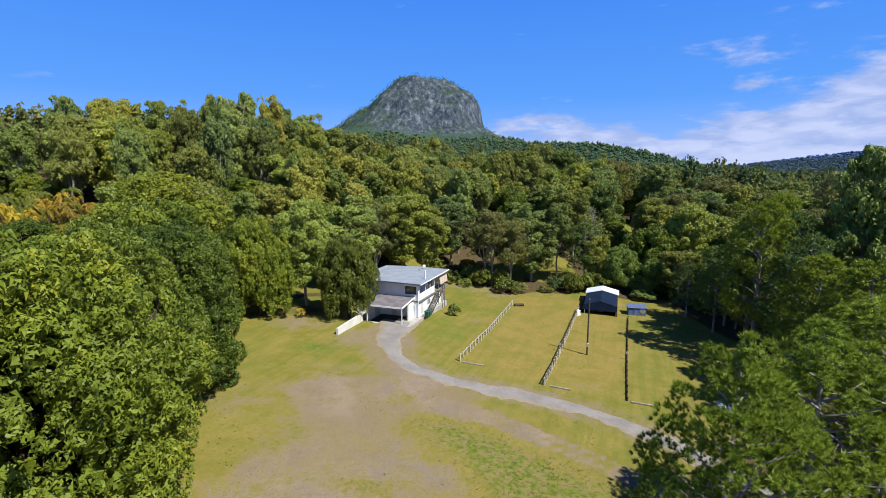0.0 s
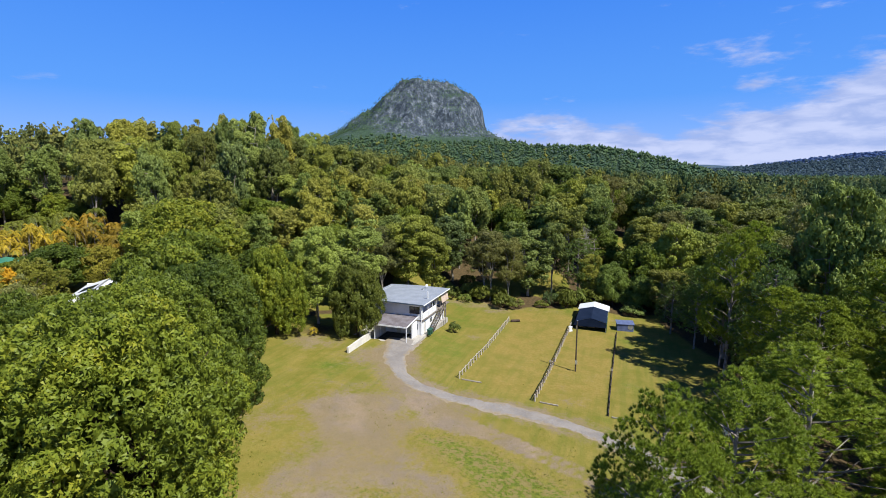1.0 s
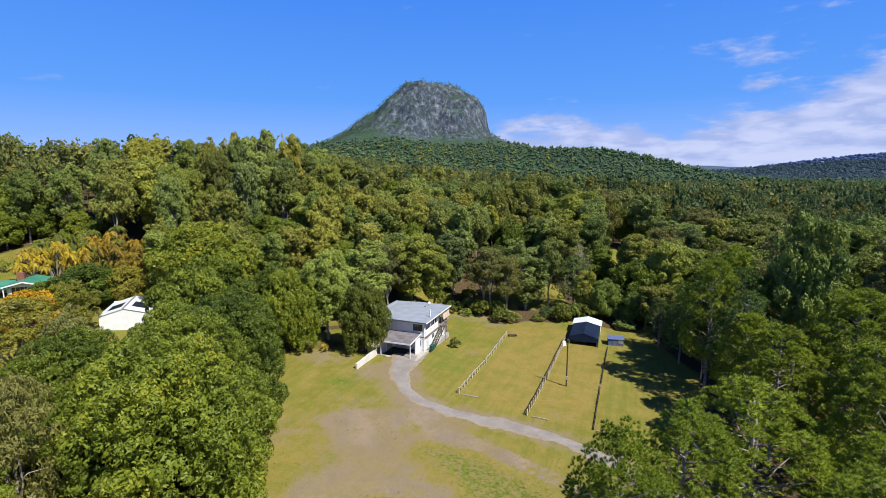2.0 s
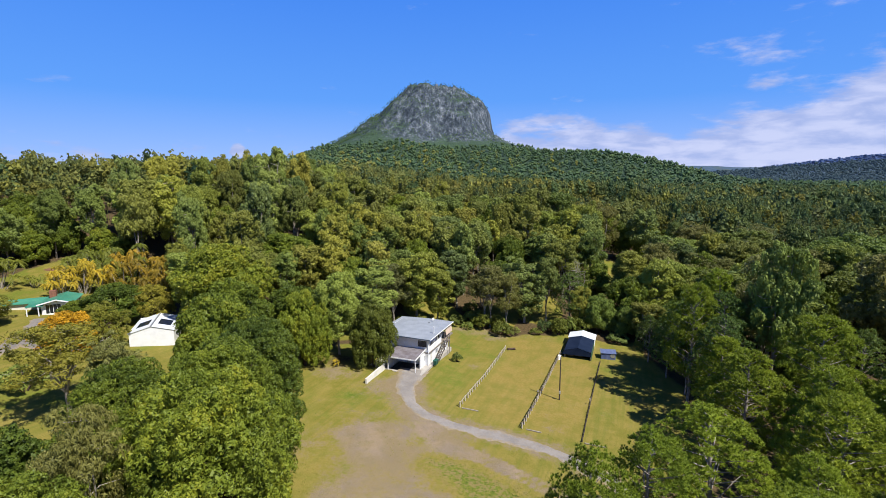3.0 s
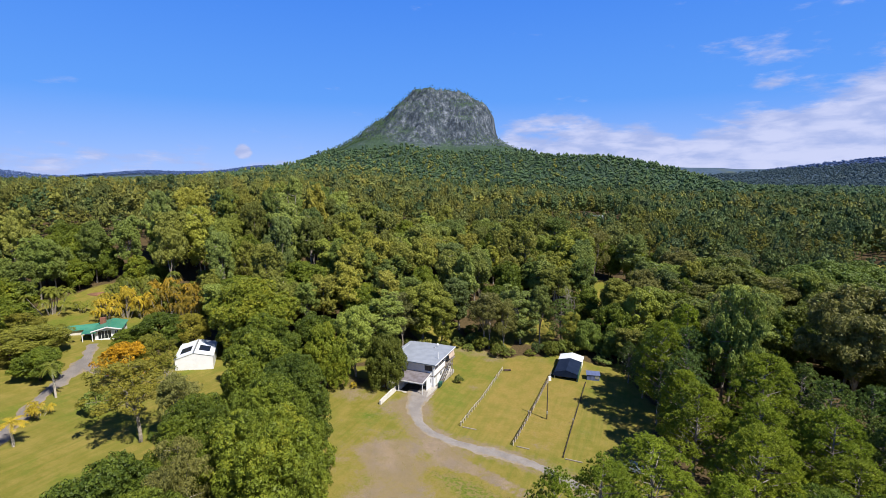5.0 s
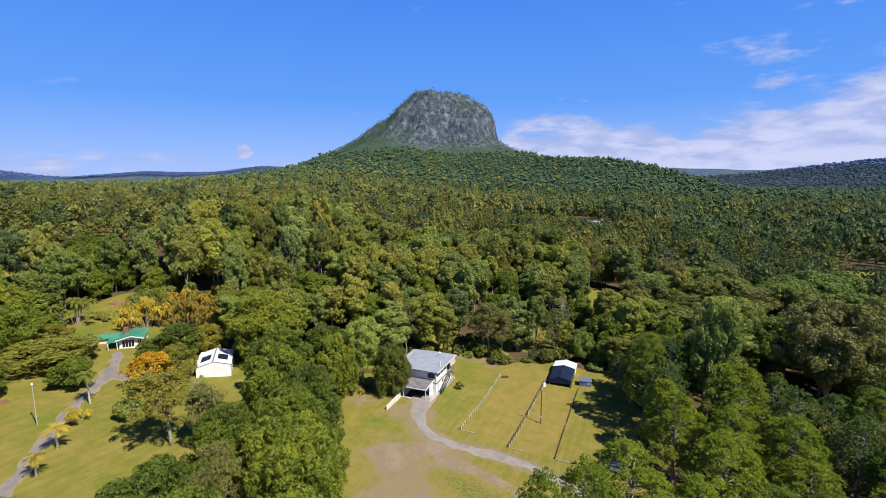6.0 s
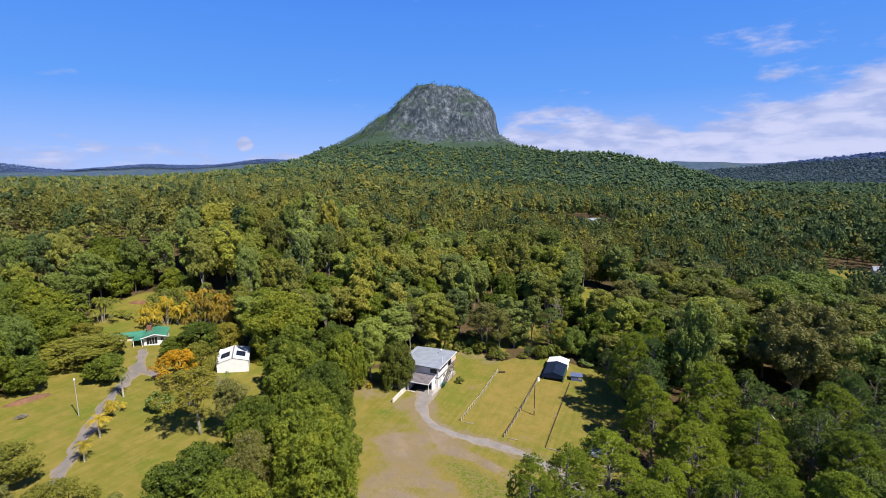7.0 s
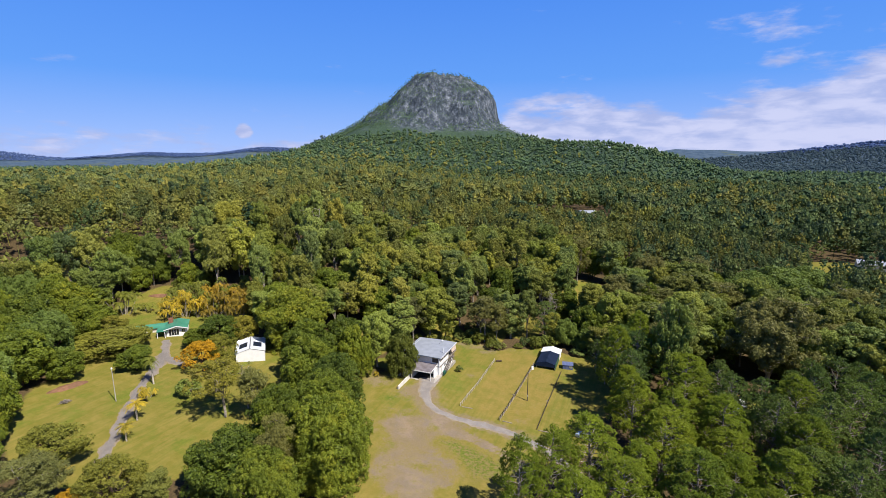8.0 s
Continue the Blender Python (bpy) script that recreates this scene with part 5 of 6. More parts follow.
def woods(label, seed, a, b, tile, pitch, heads, h, r, stem):
    """A ring of far wood, laid in square stands; round openings the trees are placed one by one."""
    rng = np.random.default_rng(seed)
    kinds = crowns(rng, heads, stem)
    mats = (M_WOOD_MID, M_WOOD_DEEP)
    g = (np.arange(tile / pitch) + 0.5) * pitch - tile / 2
    TX, TY = np.meshgrid(g, g)
    TX, TY = TX.ravel(), TY.ravel()
    jit = lambda: rng.uniform(-0.42, 0.42, len(TX)) * pitch
    stock = []
    for share in (0.15, 0.15, 0.5, 0.5, 0.85, 0.85):
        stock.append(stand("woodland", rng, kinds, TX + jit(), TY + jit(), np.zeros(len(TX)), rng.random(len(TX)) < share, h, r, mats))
    lx, ly = [], []
    for cy in np.arange(-tile, b + tile, tile):
        for cx in np.arange(-b - tile, b + tile, tile):
            d = math.hypot(cx, cy)
            if not (d >= a - (tile * 0.7 if a <= NEAR else 0) and d < b and abs(cx + 0.035 * cy) < 1.04 * (cy + 58) + 12 + tile * 0.5):
                continue
            keep = in_ring(cx + TX, cy + TY)
            if keep.all():
                e = 0.4 * tile
                sx = float(land_top(np.array(cx + e), np.array(cy)) - land_top(np.array(cx - e), np.array(cy))) / (2 * e)
                sy = float(land_top(np.array(cx), np.array(cy + e)) - land_top(np.array(cx), np.array(cy - e))) / (2 * e)
                k = min(2, int(3 * deep_share(cx, cy) + rng.uniform(-0.4, 0.4)))
                ob = new("woodland", stock[2 * max(0, k) + int(rng.integers(0, 2))])
                ob.matrix_basis = pose(cx, cy, float(land_top(np.array(cx), np.array(cy))) - 0.4, math.degrees(math.atan(sy)), -math.degrees(math.atan(sx)), 0) @ pose(0, 0, 0, 0, 0, 90 * int(rng.integers(0, 4)))
                tagged(ob, label, "woodland", "stands of far wood", kind="stuff")
            elif keep.any():
                lx.append((cx + TX + jit())[keep]), ly.append((cy + TY + jit())[keep])
    if lx:
        x, y = np.concatenate(lx), np.concatenate(ly)
        ob = new("woodland", stand("woodland", rng, kinds, x, y, land_top(x, y), rng.random(len(x)) < deep_share(x, y), h, r, mats))
        tagged(ob, label + " round the openings", "woodland", kind="stuff")


def sown(name, label, seed, x, y, heads, mat, h, r):
    """Distant trees as one sheet."""
    rng = np.random.default_rng(seed)
    near = rng.random(len(x)) < 0.3 * smooth(1250, 830, np.hypot(x, y)) * smooth(350, 0, x)
    ob = new(name, stand(name, rng, crowns(rng, heads, False), x, y, land_top(x, y), near, h, r, (mat, M_WOOD_MID)))
    return tagged(ob, label, "woodland", kind="stuff")


def ring(a, b):
    return lambda x, y: (np.hypot(x, y) >= a) & (np.hypot(x, y) < b) & in_wedge(x, y) & ((mountain_height(x, y) < 92) | (y < 600))


woods("eucalypt woodland covering the slopes", 11, NEAR, 310, 40.0, 8.0, (34, 1.0, 210, 8, 0.44), (12, 25), (4.0, 7.2), True)
woods("eucalypt woodland over rising ground", 12, 310, 510, 50.0, 9.6, (26, 1.25, 80, 6, 0.55), (12, 25), (4.2, 7.6), False)
woods("eucalypt woodland towards the mountain", 13, 510, 840, 60.0, 10.4, (17, 1.55, 34, 4, 0.7), (11, 25), (4.4, 8.0), False)
# the sheets take bluer leaf colours with distance, in place of haze
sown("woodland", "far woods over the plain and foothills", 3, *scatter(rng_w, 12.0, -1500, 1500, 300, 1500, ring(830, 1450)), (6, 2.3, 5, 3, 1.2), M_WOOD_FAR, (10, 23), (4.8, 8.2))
sown("woodland", "woods over the distant plain and hills, tinted for haze", 8, *scatter(rng_w, 12.5, -2300, 2400, 300, 2300, ring(1450, 2300)), (6, 2.3, 4, 3, 1.2), M_WOOD_HAZE, (10, 23), (4.8, 8.2))
sown("woodland", "woods along the distant ridge, coloured blue for haze", 9, *scatter(rng_w, 15.0, -3300, -700, 2300, 4000, lambda x, y: (np.abs(np.hypot(x, y) - 3900) < 160) & in_wedge(x, y)), (4, 3.0, 3, 3, 3.4), M_WOOD_HAZE_BLUE, (9, 17), (7, 12))
sown("woodland", "woods on the distant hills, coloured blue for haze", 12, *scatter(rng_w, 18.0, 900, 3300, 1500, 3300, lambda x, y: (np.hypot(x, y) > 2290) & (np.hypot(x, y) < 3000) & in_wedge(x, y) & (land(x, y) > 55)), (4, 3.0, 3, 3, 3.4), M_WOOD_HAZE_BLUE, (10, 18), (7, 12))
sx, sy = scatter(rng_w, 7.5, -420, 220, 1300, 1620, lambda x, y: (mountain_height(x, y) >= 92) & (np.random.default_rng(5).random(len(x)) < 0.3 + 0.4 * smooth(-0.2, 0.5, wave(x, y, 21.0, 0.9)) + 0.3 * smooth(-120, -200, x)))
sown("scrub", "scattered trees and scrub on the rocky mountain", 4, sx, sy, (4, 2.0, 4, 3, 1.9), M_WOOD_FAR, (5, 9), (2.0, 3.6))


def grass_tufts():
    """Small tufts and weeds over the clearing, thickest round the bare patches."""
    rng = np.random.default_rng(31)
    x, y = rng.uniform(-24, 26, 24000), rng.uniform(24, 60, 24000)
    keep = (open_ground(x, y) > 0.5) & (to_line(x, y, DRIVE) > 2.1) & (inside(x, y, ((-16, 68), (-5, 64), (3, 86), (-8, 90))) < 0)
    keep &= rng.random(len(x)) < 0.02 + 0.16 * smooth(0.1, 0.7, wave(x, y, 3.1, 0.3)) * smooth(58, 44, y) + 0.5 * smooth(-1.5, 1.0, inside(x, y, MEADOW)) * smooth(0.0, 0.5, wave(x, y, 1.3, 0.6))
    x, y = x[keep], y[keep]
    n, k = len(x), 5
    c = np.repeat(np.stack([x, y, land(x, y)], -1), k, 0)
    a = rng.uniform(0, 6.283, n * k)
    out = np.stack([np.cos(a), np.sin(a), np.zeros(n * k)], -1)
    s = np.repeat(rng.uniform(0.04, 0.13, n), k)[:, None]
    side = np.stack([-out[:, 1], out[:, 0], out[:, 2]], -1)
    tip = c + out * s * 0.9 + np.array((0, 0, 1)) * s * rng.uniform(0.5, 1.2, (n * k, 1))
    V = np.stack([c + side * s * 0.35 - (0, 0, 0.03), c - side * s * 0.35 - (0, 0, 0.03), tip], 1).reshape(-1, 3)
    tagged(new("grass_tufts", np_mesh("grass_tufts", V, np.arange(len(V)).reshape(-1, 3), M_TUFT, tone=np.repeat(rng.random(n), k * 3))), "scattered tufts of green and dry grass", "grass", kind="stuff")


M_TUFT = leaf_material("tuft_blades", [(0.0, (0.13, 0.15, 0.025)), (0.5, (0.22, 0.23, 0.035)), (1.0, (0.34, 0.26, 0.09))], 0.7, attribute="tone")
grass_tufts()


# ---- buildings ----
def wall(bm, x0, x1, y0, y1, z0, z1, holes=()):
    """A thick wall along x or y with openings (from, to, bottom, top) along its length."""
    along_x = (x1 - x0) > (y1 - y0)
    lo, hi = (x0, x1) if along_x else (y0, y1)
    cuts = sorted(holes)
    at = lo
    for a, b, c, d in list(cuts) + [(hi, hi, z0, z0)]:
        spans = [(at, a, z0, z1)] if a > at else []
        if b > a:
            if c > z0:
                spans.append((a, b, z0, c))
            if d < z1:
                spans.append((a, b, d, z1))
        for p, q, r, s in spans:
            if along_x:
                box(p, q, y0, y1, r, s, bm)
            else:
                box(x0, x1, p, q, r, s, bm)
        at = b
    return bm


def window(parent, x0, x1, y0, y1, z0, z1, frame_mat, name="window", bars=1):
    """A window in the opening: frame with a mullion, panes set behind it."""
    along_x = (x1 - x0) > (y1 - y0)
    bm = bmesh.new()
    t = 0.07
    if along_x:
        box(x0, x1, y0, y1, z0, z0 + t, bm), box(x0, x1, y0, y1, z1 - t, z1, bm)
        for k in range(bars + 2):
            x = x0 + (x1 - x0 - t) * k / (bars + 1)
            box(x, x + t, y0, y1, z0 + t, z1 - t, bm)
        pane = box(x0 + 0.02, x1 - 0.02, (y0 + y1) / 2 - 0.01, (y0 + y1) / 2 + 0.01, z0 + 0.02, z1 - 0.02)
    else:
        box(x0, x1, y0, y1, z0, z0 + t, bm), box(x0, x1, y0, y1, z1 - t, z1, bm)
        for k in range(bars + 2):
            y = y0 + (y1 - y0 - t) * k / (bars + 1)
            box(x0, x1, y, y + t, z0 + t, z1 - t, bm)
        pane = box((x0 + x1) / 2 - 0.01, (x0 + x1) / 2 + 0.01, y0 + 0.02, y1 - 0.02, z0 + 0.02, z1 - 0.02)
    w = part(name, bm, frame_mat, parent)
    part("pane", pane, M_GLASS, w, "dark reflecting glass")
    return w


def house():
    h = thing("house", -5.45, 66.7, 2.3, -20, "two-storey white house with grey low-pitched roof and attached carport", "house")
    part("floor_slab", box(-11.6, 0.1, 1.35, 17.6, -0.8, 0.08), M_CONCRETE, h, "pale concrete floor slab")
    # lower storey
    part("lower_wall", wall(bmesh.new(), -11.4, -0.6, 6.2, 6.4, 0.08, 2.5, ((-5.2, -4.3, 0.08, 2.1), (-2.6, -1.2, 0.9, 2.0))), M_WHITE, h)
    part("lower_wall", wall(bmesh.new(), -0.8, -0.6, 6.4, 17.4, 0.08, 2.5, ((7.4, 8.3, 0.08, 2.1), (10.2, 11.4, 1.0, 2.0), (16.0, 16.9, 1.0, 2.0))), M_WHITE, h)
    part("lower_wall", box(-11.4, -11.2, 6.4, 17.4, 0.08, 2.5), M_WHITE, h)
    part("lower_wall", box(-11.2, -0.8, 17.2, 17.4, 0.08, 2.5), M_WHITE, h)
    part("door", box(-5.18, -4.32, 6.26, 6.32, 0.1, 2.08), M_CREAM, h, "pale timber door under the carport")
    d = part("door", box(-0.74, -0.68, 7.42, 8.28, 0.1, 2.08), M_CREAM, h, "pale side door")
    part("handle", rod((-0.68, 8.15, 1.05), (-0.62, 8.15, 1.05), 0.03), M_STEEL, d)
    window(h, -2.6, -1.2, 6.24, 6.34, 0.9, 2.0, M_WHITE)
    window(h, -0.76, -0.64, 10.2, 11.4, 1.0, 2.0, M_WHITE)
    window(h, -0.76, -0.64, 16.0, 16.9, 1.0, 2.0, M_WHITE, bars=0)
    # upper storey
    part("upper_floor", box(-11.5, -0.3, 6.15, 17.8, 2.5, 2.72), M_TIMBER, h)
    part("upper_wall", wall(bmesh.new(), -11.4, -0.5, 6.2, 6.38, 2.72, 5.49, ((-2.75, -0.85, 3.7, 5.0),)), M_WHITE, h)
    part("upper_wall", wall(bmesh.new(), -1.9, -1.72, 6.38, 17.4, 2.72, 5.49, ((7.2, 8.6, 3.4, 4.6), (10.2, 11.2, 2.75, 4.75), (13.4, 15.2, 2.75, 4.75))), M_WHITE, h)
    part("upper_wall", box(-11.4, -11.22, 6.38, 17.4, 2.72, 5.49), M_WHITE, h)
    part("upper_wall", box(-11.22, -1.9, 17.22, 17.4, 2.72, 5.49), M_WHITE, h)
    window(h, -2.75, -0.85, 6.22, 6.34, 3.7, 5.0, M_DARKTIMBER, bars=1)
    window(h, -1.88, -1.76, 7.2, 8.6, 3.4, 4.6, M_WHITE)
    part("door", box(-1.84, -1.78, 10.22, 11.18, 2.77, 4.73), M_CREAM, h, "pale verandah door")
    window(h, -1.88, -1.76, 13.4, 15.2, 2.75, 4.75, M_WHITE, "sliding_door")
    for i in range(19):
        z = 2.74 + i * 0.145
        for a, b in (((-11.42, -2.79),) if 3.65 < z < 5.0 else ((-11.42, -0.5),)):
            part("weatherboard", beam((a, 6.185, z + 0.07), (b, 6.185, z + 0.07), 0.02, 0.135), M_WHITE, h)
    # side verandah with a solid white balustrade
    part("balustrade", box(-0.52, -0.42, 6.4, 12.9, 2.72, 3.8), M_WHITE, h, "solid white verandah balustrade", 0.01)
    part("rear_rail", beam((-0.45, 15.0, 3.7), (-0.45, 17.7, 3.7), 0.06, 0.09), M_TIMBER, h)
    part("rear_rail", beam((-0.45, 15.0, 3.25), (-0.45, 17.7, 3.25), 0.05, 0.07), M_TIMBER, h)
    for y in (6.5, 9.0, 11.0, 12.9, 15.0, 16.4, 17.65):
        part("verandah_post", box(-0.52, -0.42, y - 0.05, y + 0.05, 2.5 if y < 15 else 0.0, 5.49), M_WHITE if y < 15 else M_TIMBER, h)
    part("rear_deck", box(-4.2, -0.3, 17.45, 19.6, 2.5, 2.66), M_TIMBER, h, "weathered timber rear deck")
    for y in (14.9, 16.1, 17.3):
        bm = slab(((-0.38, y, 5.34), (-0.38, y + 1.15, 5.34), (-0.05, y + 1.15, 3.55), (-0.05, y, 3.55)), 0.03)
        part("blind", bm, M_BLIND, h, "pale striped canvas blind")
    # roof
    bm = bmesh.new()
    slab(((-12.2, 5.5, 5.46), (-6.3, 5.5, 5.66), (-6.3, 18.5, 5.66), (-12.2, 18.5, 5.46)), 0.09, bm)
    part("roof", bm, M_ROOF, h, "pale grey ribbed steel roofing")
    bm = bmesh.new()
    slab(((-6.3, 5.5, 5.66), (0.15, 5.5, 5.56), (0.15, 18.5, 5.56), (-6.3, 18.5, 5.66)), 0.09, bm)
    part("roof", bm, M_ROOF, h, "pale grey ribbed steel roofing")
    for i in range(44):
        x = -12.1 + i * 0.28
        z = 5.66 - (0.0339 if x < -6.3 else 0.0155) * abs(x + 6.3) + 0.012
        part("roof_rib", beam((x, 5.48, z), (x, 18.52, z), 0.05, 0.03), M_ROOF, h)
    part("gutter", beam((-12.2, 5.46, 5.4), (-6.3, 5.46, 5.6), 0.1, 0.2), M_BLUE, h, "dark blue fascia")
    part("gutter", beam((-6.3, 5.46, 5.6), (0.15, 5.46, 5.5), 0.1, 0.2), M_BLUE, h, "dark blue fascia")
    part("gutter", beam((0.2, 5.5, 5.49), (0.2, 18.5, 5.49), 0.12, 0.14), M_WHITE, h)
    part("flue", rod((-0.75, 9.6, 5.5), (-0.75, 9.6, 6.95), 0.11, n=10), M_WHITE, h, "white flue pipe")
    part("downpipe", rod((-0.5, 6.1, 0.1), (-0.5, 6.1, 5.0), 0.06), M_WHITE, h)
    dish = part("satellite_dish", rod((-3.9, 16.9, 5.55), (-3.9, 16.9, 6.15), 0.03), M_STEEL, h)
    bm = bmesh.new()
    bmesh.ops.create_uvsphere(bm, u_segments=14, v_segments=8, radius=0.3, matrix=Matrix.Translation((-3.9, 16.8, 6.15)) @ Matrix.Rotation(radians(60), 4, "X") @ Matrix.Diagonal((1, 1, 0.25, 1)))
    part("reflector", bm, M_WHITE, dish, "pale grey dish")
    part("vent", box(-4.4, -3.9, 15.3, 15.7, 5.6, 5.84), M_STEEL, h, "", 0.05)
    # outside stair up to the verandah
    for x in (-0.3, 0.62):
        part("stringer", beam((x, 8.7, 0.05), (x, 14.0, 2.72), 0.05, 0.26), M_DARKTIMBER, h)
    for i in range(14):
        y, z = 8.9 + i * 0.366, 0.24 + i * 0.184
        part("stair_tread", box(-0.28, 0.6, y, y + 0.27, z - 0.02, z + 0.03), M_TIMBER, h)
    part("stair_rail", beam((0.64, 8.7, 1.05), (0.64, 14.0, 3.72), 0.05, 0.08), M_DARKTIMBER, h)
    for i in range(4):
        y = 8.75 + i * 1.73
        part("baluster", box(0.61, 0.67, y - 0.03, y + 0.03, 0.1 + i * 0.87, 1.05 + i * 0.87), M_DARKTIMBER, h)
    part("landing", box(-0.3, 0.7, 13.95, 15.1, 2.55, 2.7), M_TIMBER, h)
    for y in (14.05, 15.0):
        part("landing_post", box(0.58, 0.68, y - 0.05, y + 0.05, -0.3, 3.7), M_TIMBER, h)
    # carport
    cp = part("carport_roof", slab(((-7.4, 1.5, 2.85), (-1.2, 1.5, 2.85), (-1.2, 6.2, 3.35), (-7.4, 6.2, 3.35)), 0.07), M_ROOF_RUST, h, "weathered grey carport roofing")
    for i in range(27):
        x = -7.3 + i * 0.23
        part("rib", beam((x, 1.49, 2.865), (x, 6.18, 3.365), 0.04, 0.03), M_ROOF_RUST, cp)
    part("carport_fascia", box(-7.4, -1.2, 1.43, 1.49, 2.63, 2.87), M_WHITE, h, "white fascia board")
    part("carport_fascia", beam((-1.16, 1.45, 2.75), (-1.16, 6.15, 3.24), 0.06, 0.26), M_WHITE, h, "white fascia board")
    for x, y in ((-7.1, 1.8), (-1.35, 1.8), (-1.35, 4.0), (-7.1, 4.0)):
        part("carport_post", box(x - 0.06, x + 0.06, y - 0.06, y + 0.06, 0.0, 2.62 + 0.1 * y), M_WHITE, h, "", 0.008)
    part("carport_wall", box(-7.35, -7.2, 2.0, 6.2, 0.08, 2.72), M_CREAM, h, "cream carport side wall")
    # near-black sheet over the slab, within the carport's outline
    part("dark_floor", box(-6.9, -2.4, 2.1, 6.15, 0.078, 0.1), M_RUBBER, h, "dark carport floor")
    part("screen", box(-1.4, -1.3, 4.2, 6.1, 0.08, 2.6), M_WHITE, h, "white sheeted screen wall")
    return h


house()


def wheelie_bin(x, y, turn):
    b = thing("wheelie_bin", x, y, float(land(x, y)) + 0.35, turn, "dark green wheelie bin beside the house wall", "bin", "bins at the house")
    bm = box(-0.28, 0.28, -0.33, 0.33, 0.08, 1.0)
    for v in bm.verts:
        if v.co.z < 0.5:
            v.co.x *= 0.78
            v.co.y *= 0.75
    part("body", bm, M_GREEN, b, "", 0.03)
    part("lid", slab(((-0.31, -0.4, 1.02), (0.31, -0.4, 1.02), (0.31, 0.36, 1.12), (-0.31, 0.36, 1.12)), 0.06), M_GREEN, b)
    for sx in (-0.24, 0.24):
        part("wheel", rod((sx - 0.03, 0.3, 0.1), (sx + 0.03, 0.3, 0.1), 0.1, n=12), M_RUBBER, b)
    return b


hx, hy = math.cos(radians(-20)), math.sin(radians(-20))
for lx, ly, tr in ((0.55, 7.2, 70), (0.55, 7.95, 75)):
    wheelie_bin(-5.5 + lx * hx - ly * hy, 66.6 + lx * hy + ly * hx, tr)
wb = scene.objects["wheelie_bin"]
for o in (wb, scene.objects["wheelie_bin.001"]):
    o.matrix_basis.translation.z = 2.2


def retaining_wall():
    w = thing("retaining_wall", -14.4, 63.0, 0, 0, "white painted block retaining wall beside the driveway", "wall")
    p, q, n = Vector((0, 0)), Vector((2.3, 6.4)), 9
    d = (q - p).normalized()
    s = Vector((d.y, -d.x)) * 0.16
    for i in range(n):
        a, b = p.lerp(q, i / n + 0.002), p.lerp(q, (i + 1) / n - 0.002)
        z0 = float(land(-14.4 + a.x, 63 + a.y)) - 0.4
        top = 3.85 + 0.3 * (i / n)
        part("block", solid([(a.x - s.x, a.y - s.y), (b.x - s.x, b.y - s.y), (b.x + s.x, b.y + s.y), (a.x + s.x, a.y + s.y)], z0, top), M_CREAM, w, "", 0.012)
    return w


retaining_wall()


# ---- fences, poles and small things in the paddocks ----
def fence(line, step, high, mat, rails, label, thick=0.11, rail_mat=None, rail=(0.045, 0.1)):
    f = thing("fence", line[0][0], line[0][1], float(land(*line[0])), 0, label, "fence", "paddock fences")
    org = Vector((line[0][0], line[0][1], float(land(*line[0]))))
    rng = random.Random(int(line[0][0] * 10))
    spots = []
    for a, b in zip(line, line[1:]):
        n = max(1, round(math.dist(a, b) / step))
        spots += [(a[0] + (b[0] - a[0]) * i / n, a[1] + (b[1] - a[1]) * i / n) for i in range(n)]
    spots.append(line[-1])
    tops = []
    for x, y in spots:
        z = float(land(x, y))
        h = high * rng.uniform(0.92, 1.08)
        p = Vector((x, y, z)) - org
        t = p + Vector((rng.uniform(-0.05, 0.05), rng.uniform(-0.05, 0.05), h))
        part("post", rod(p - Vector((0, 0, 0.4)), t, thick * rng.uniform(0.85, 1.1), thick * 0.85, 7), mat, f)
        tops.append((p, t))
    for (p, t), (p2, t2) in zip(tops, tops[1:]):
        for k in rails:
            part("rail", beam(p.lerp(t, k), p2.lerp(t2, k), *rail), rail_mat or mat, f)
    return f


fence(((2.2, 58.0), (7.3, 71.2), (12.9, 87.6)), 1.3, 0.95, M_PALE, (0.85,), "low paddock fence of pale timber posts")
# dark rail colour stands in for the shadow line along these posts
fence(((11.8, 52.9), (16.2, 63.6), (25.0, 86.0)), 1.3, 0.95, M_PALE, (0.5, 0.88), "low pale post fence, rails darkened as its shadow line", 0.11, M_DARKTIMBER, (0.07, 0.14))
fence(((20.3, 49.9), (25.0, 62.4), (32.6, 82.0)), 1.6, 0.5, M_DARKTIMBER, (0.35,), "low dark timber edging rail of the paddock", 0.1, M_DARKTIMBER, (0.12, 0.16))


def sleeper(x0, y0, x1, y1):
    z0, z1 = float(land(x0, y0)), float(land(x1, y1))
    s = thing("sleeper", x0, y0, z0, 0, "weathered timber sleeper lying on the grass", "timber", "sleepers")
    part("beam", beam((0, 0, 0.09), (x1 - x0, y1 - y0, z1 - z0 + 0.09), 0.2, 0.14), M_GREYWOOD, s, "", 0.015)


sleeper(2.5, 57.7, 5.2, 57.2)
sleeper(20.6, 49.5, 23.4, 48.6)
sleeper(12.4, 52.6, 14.6, 51.9)


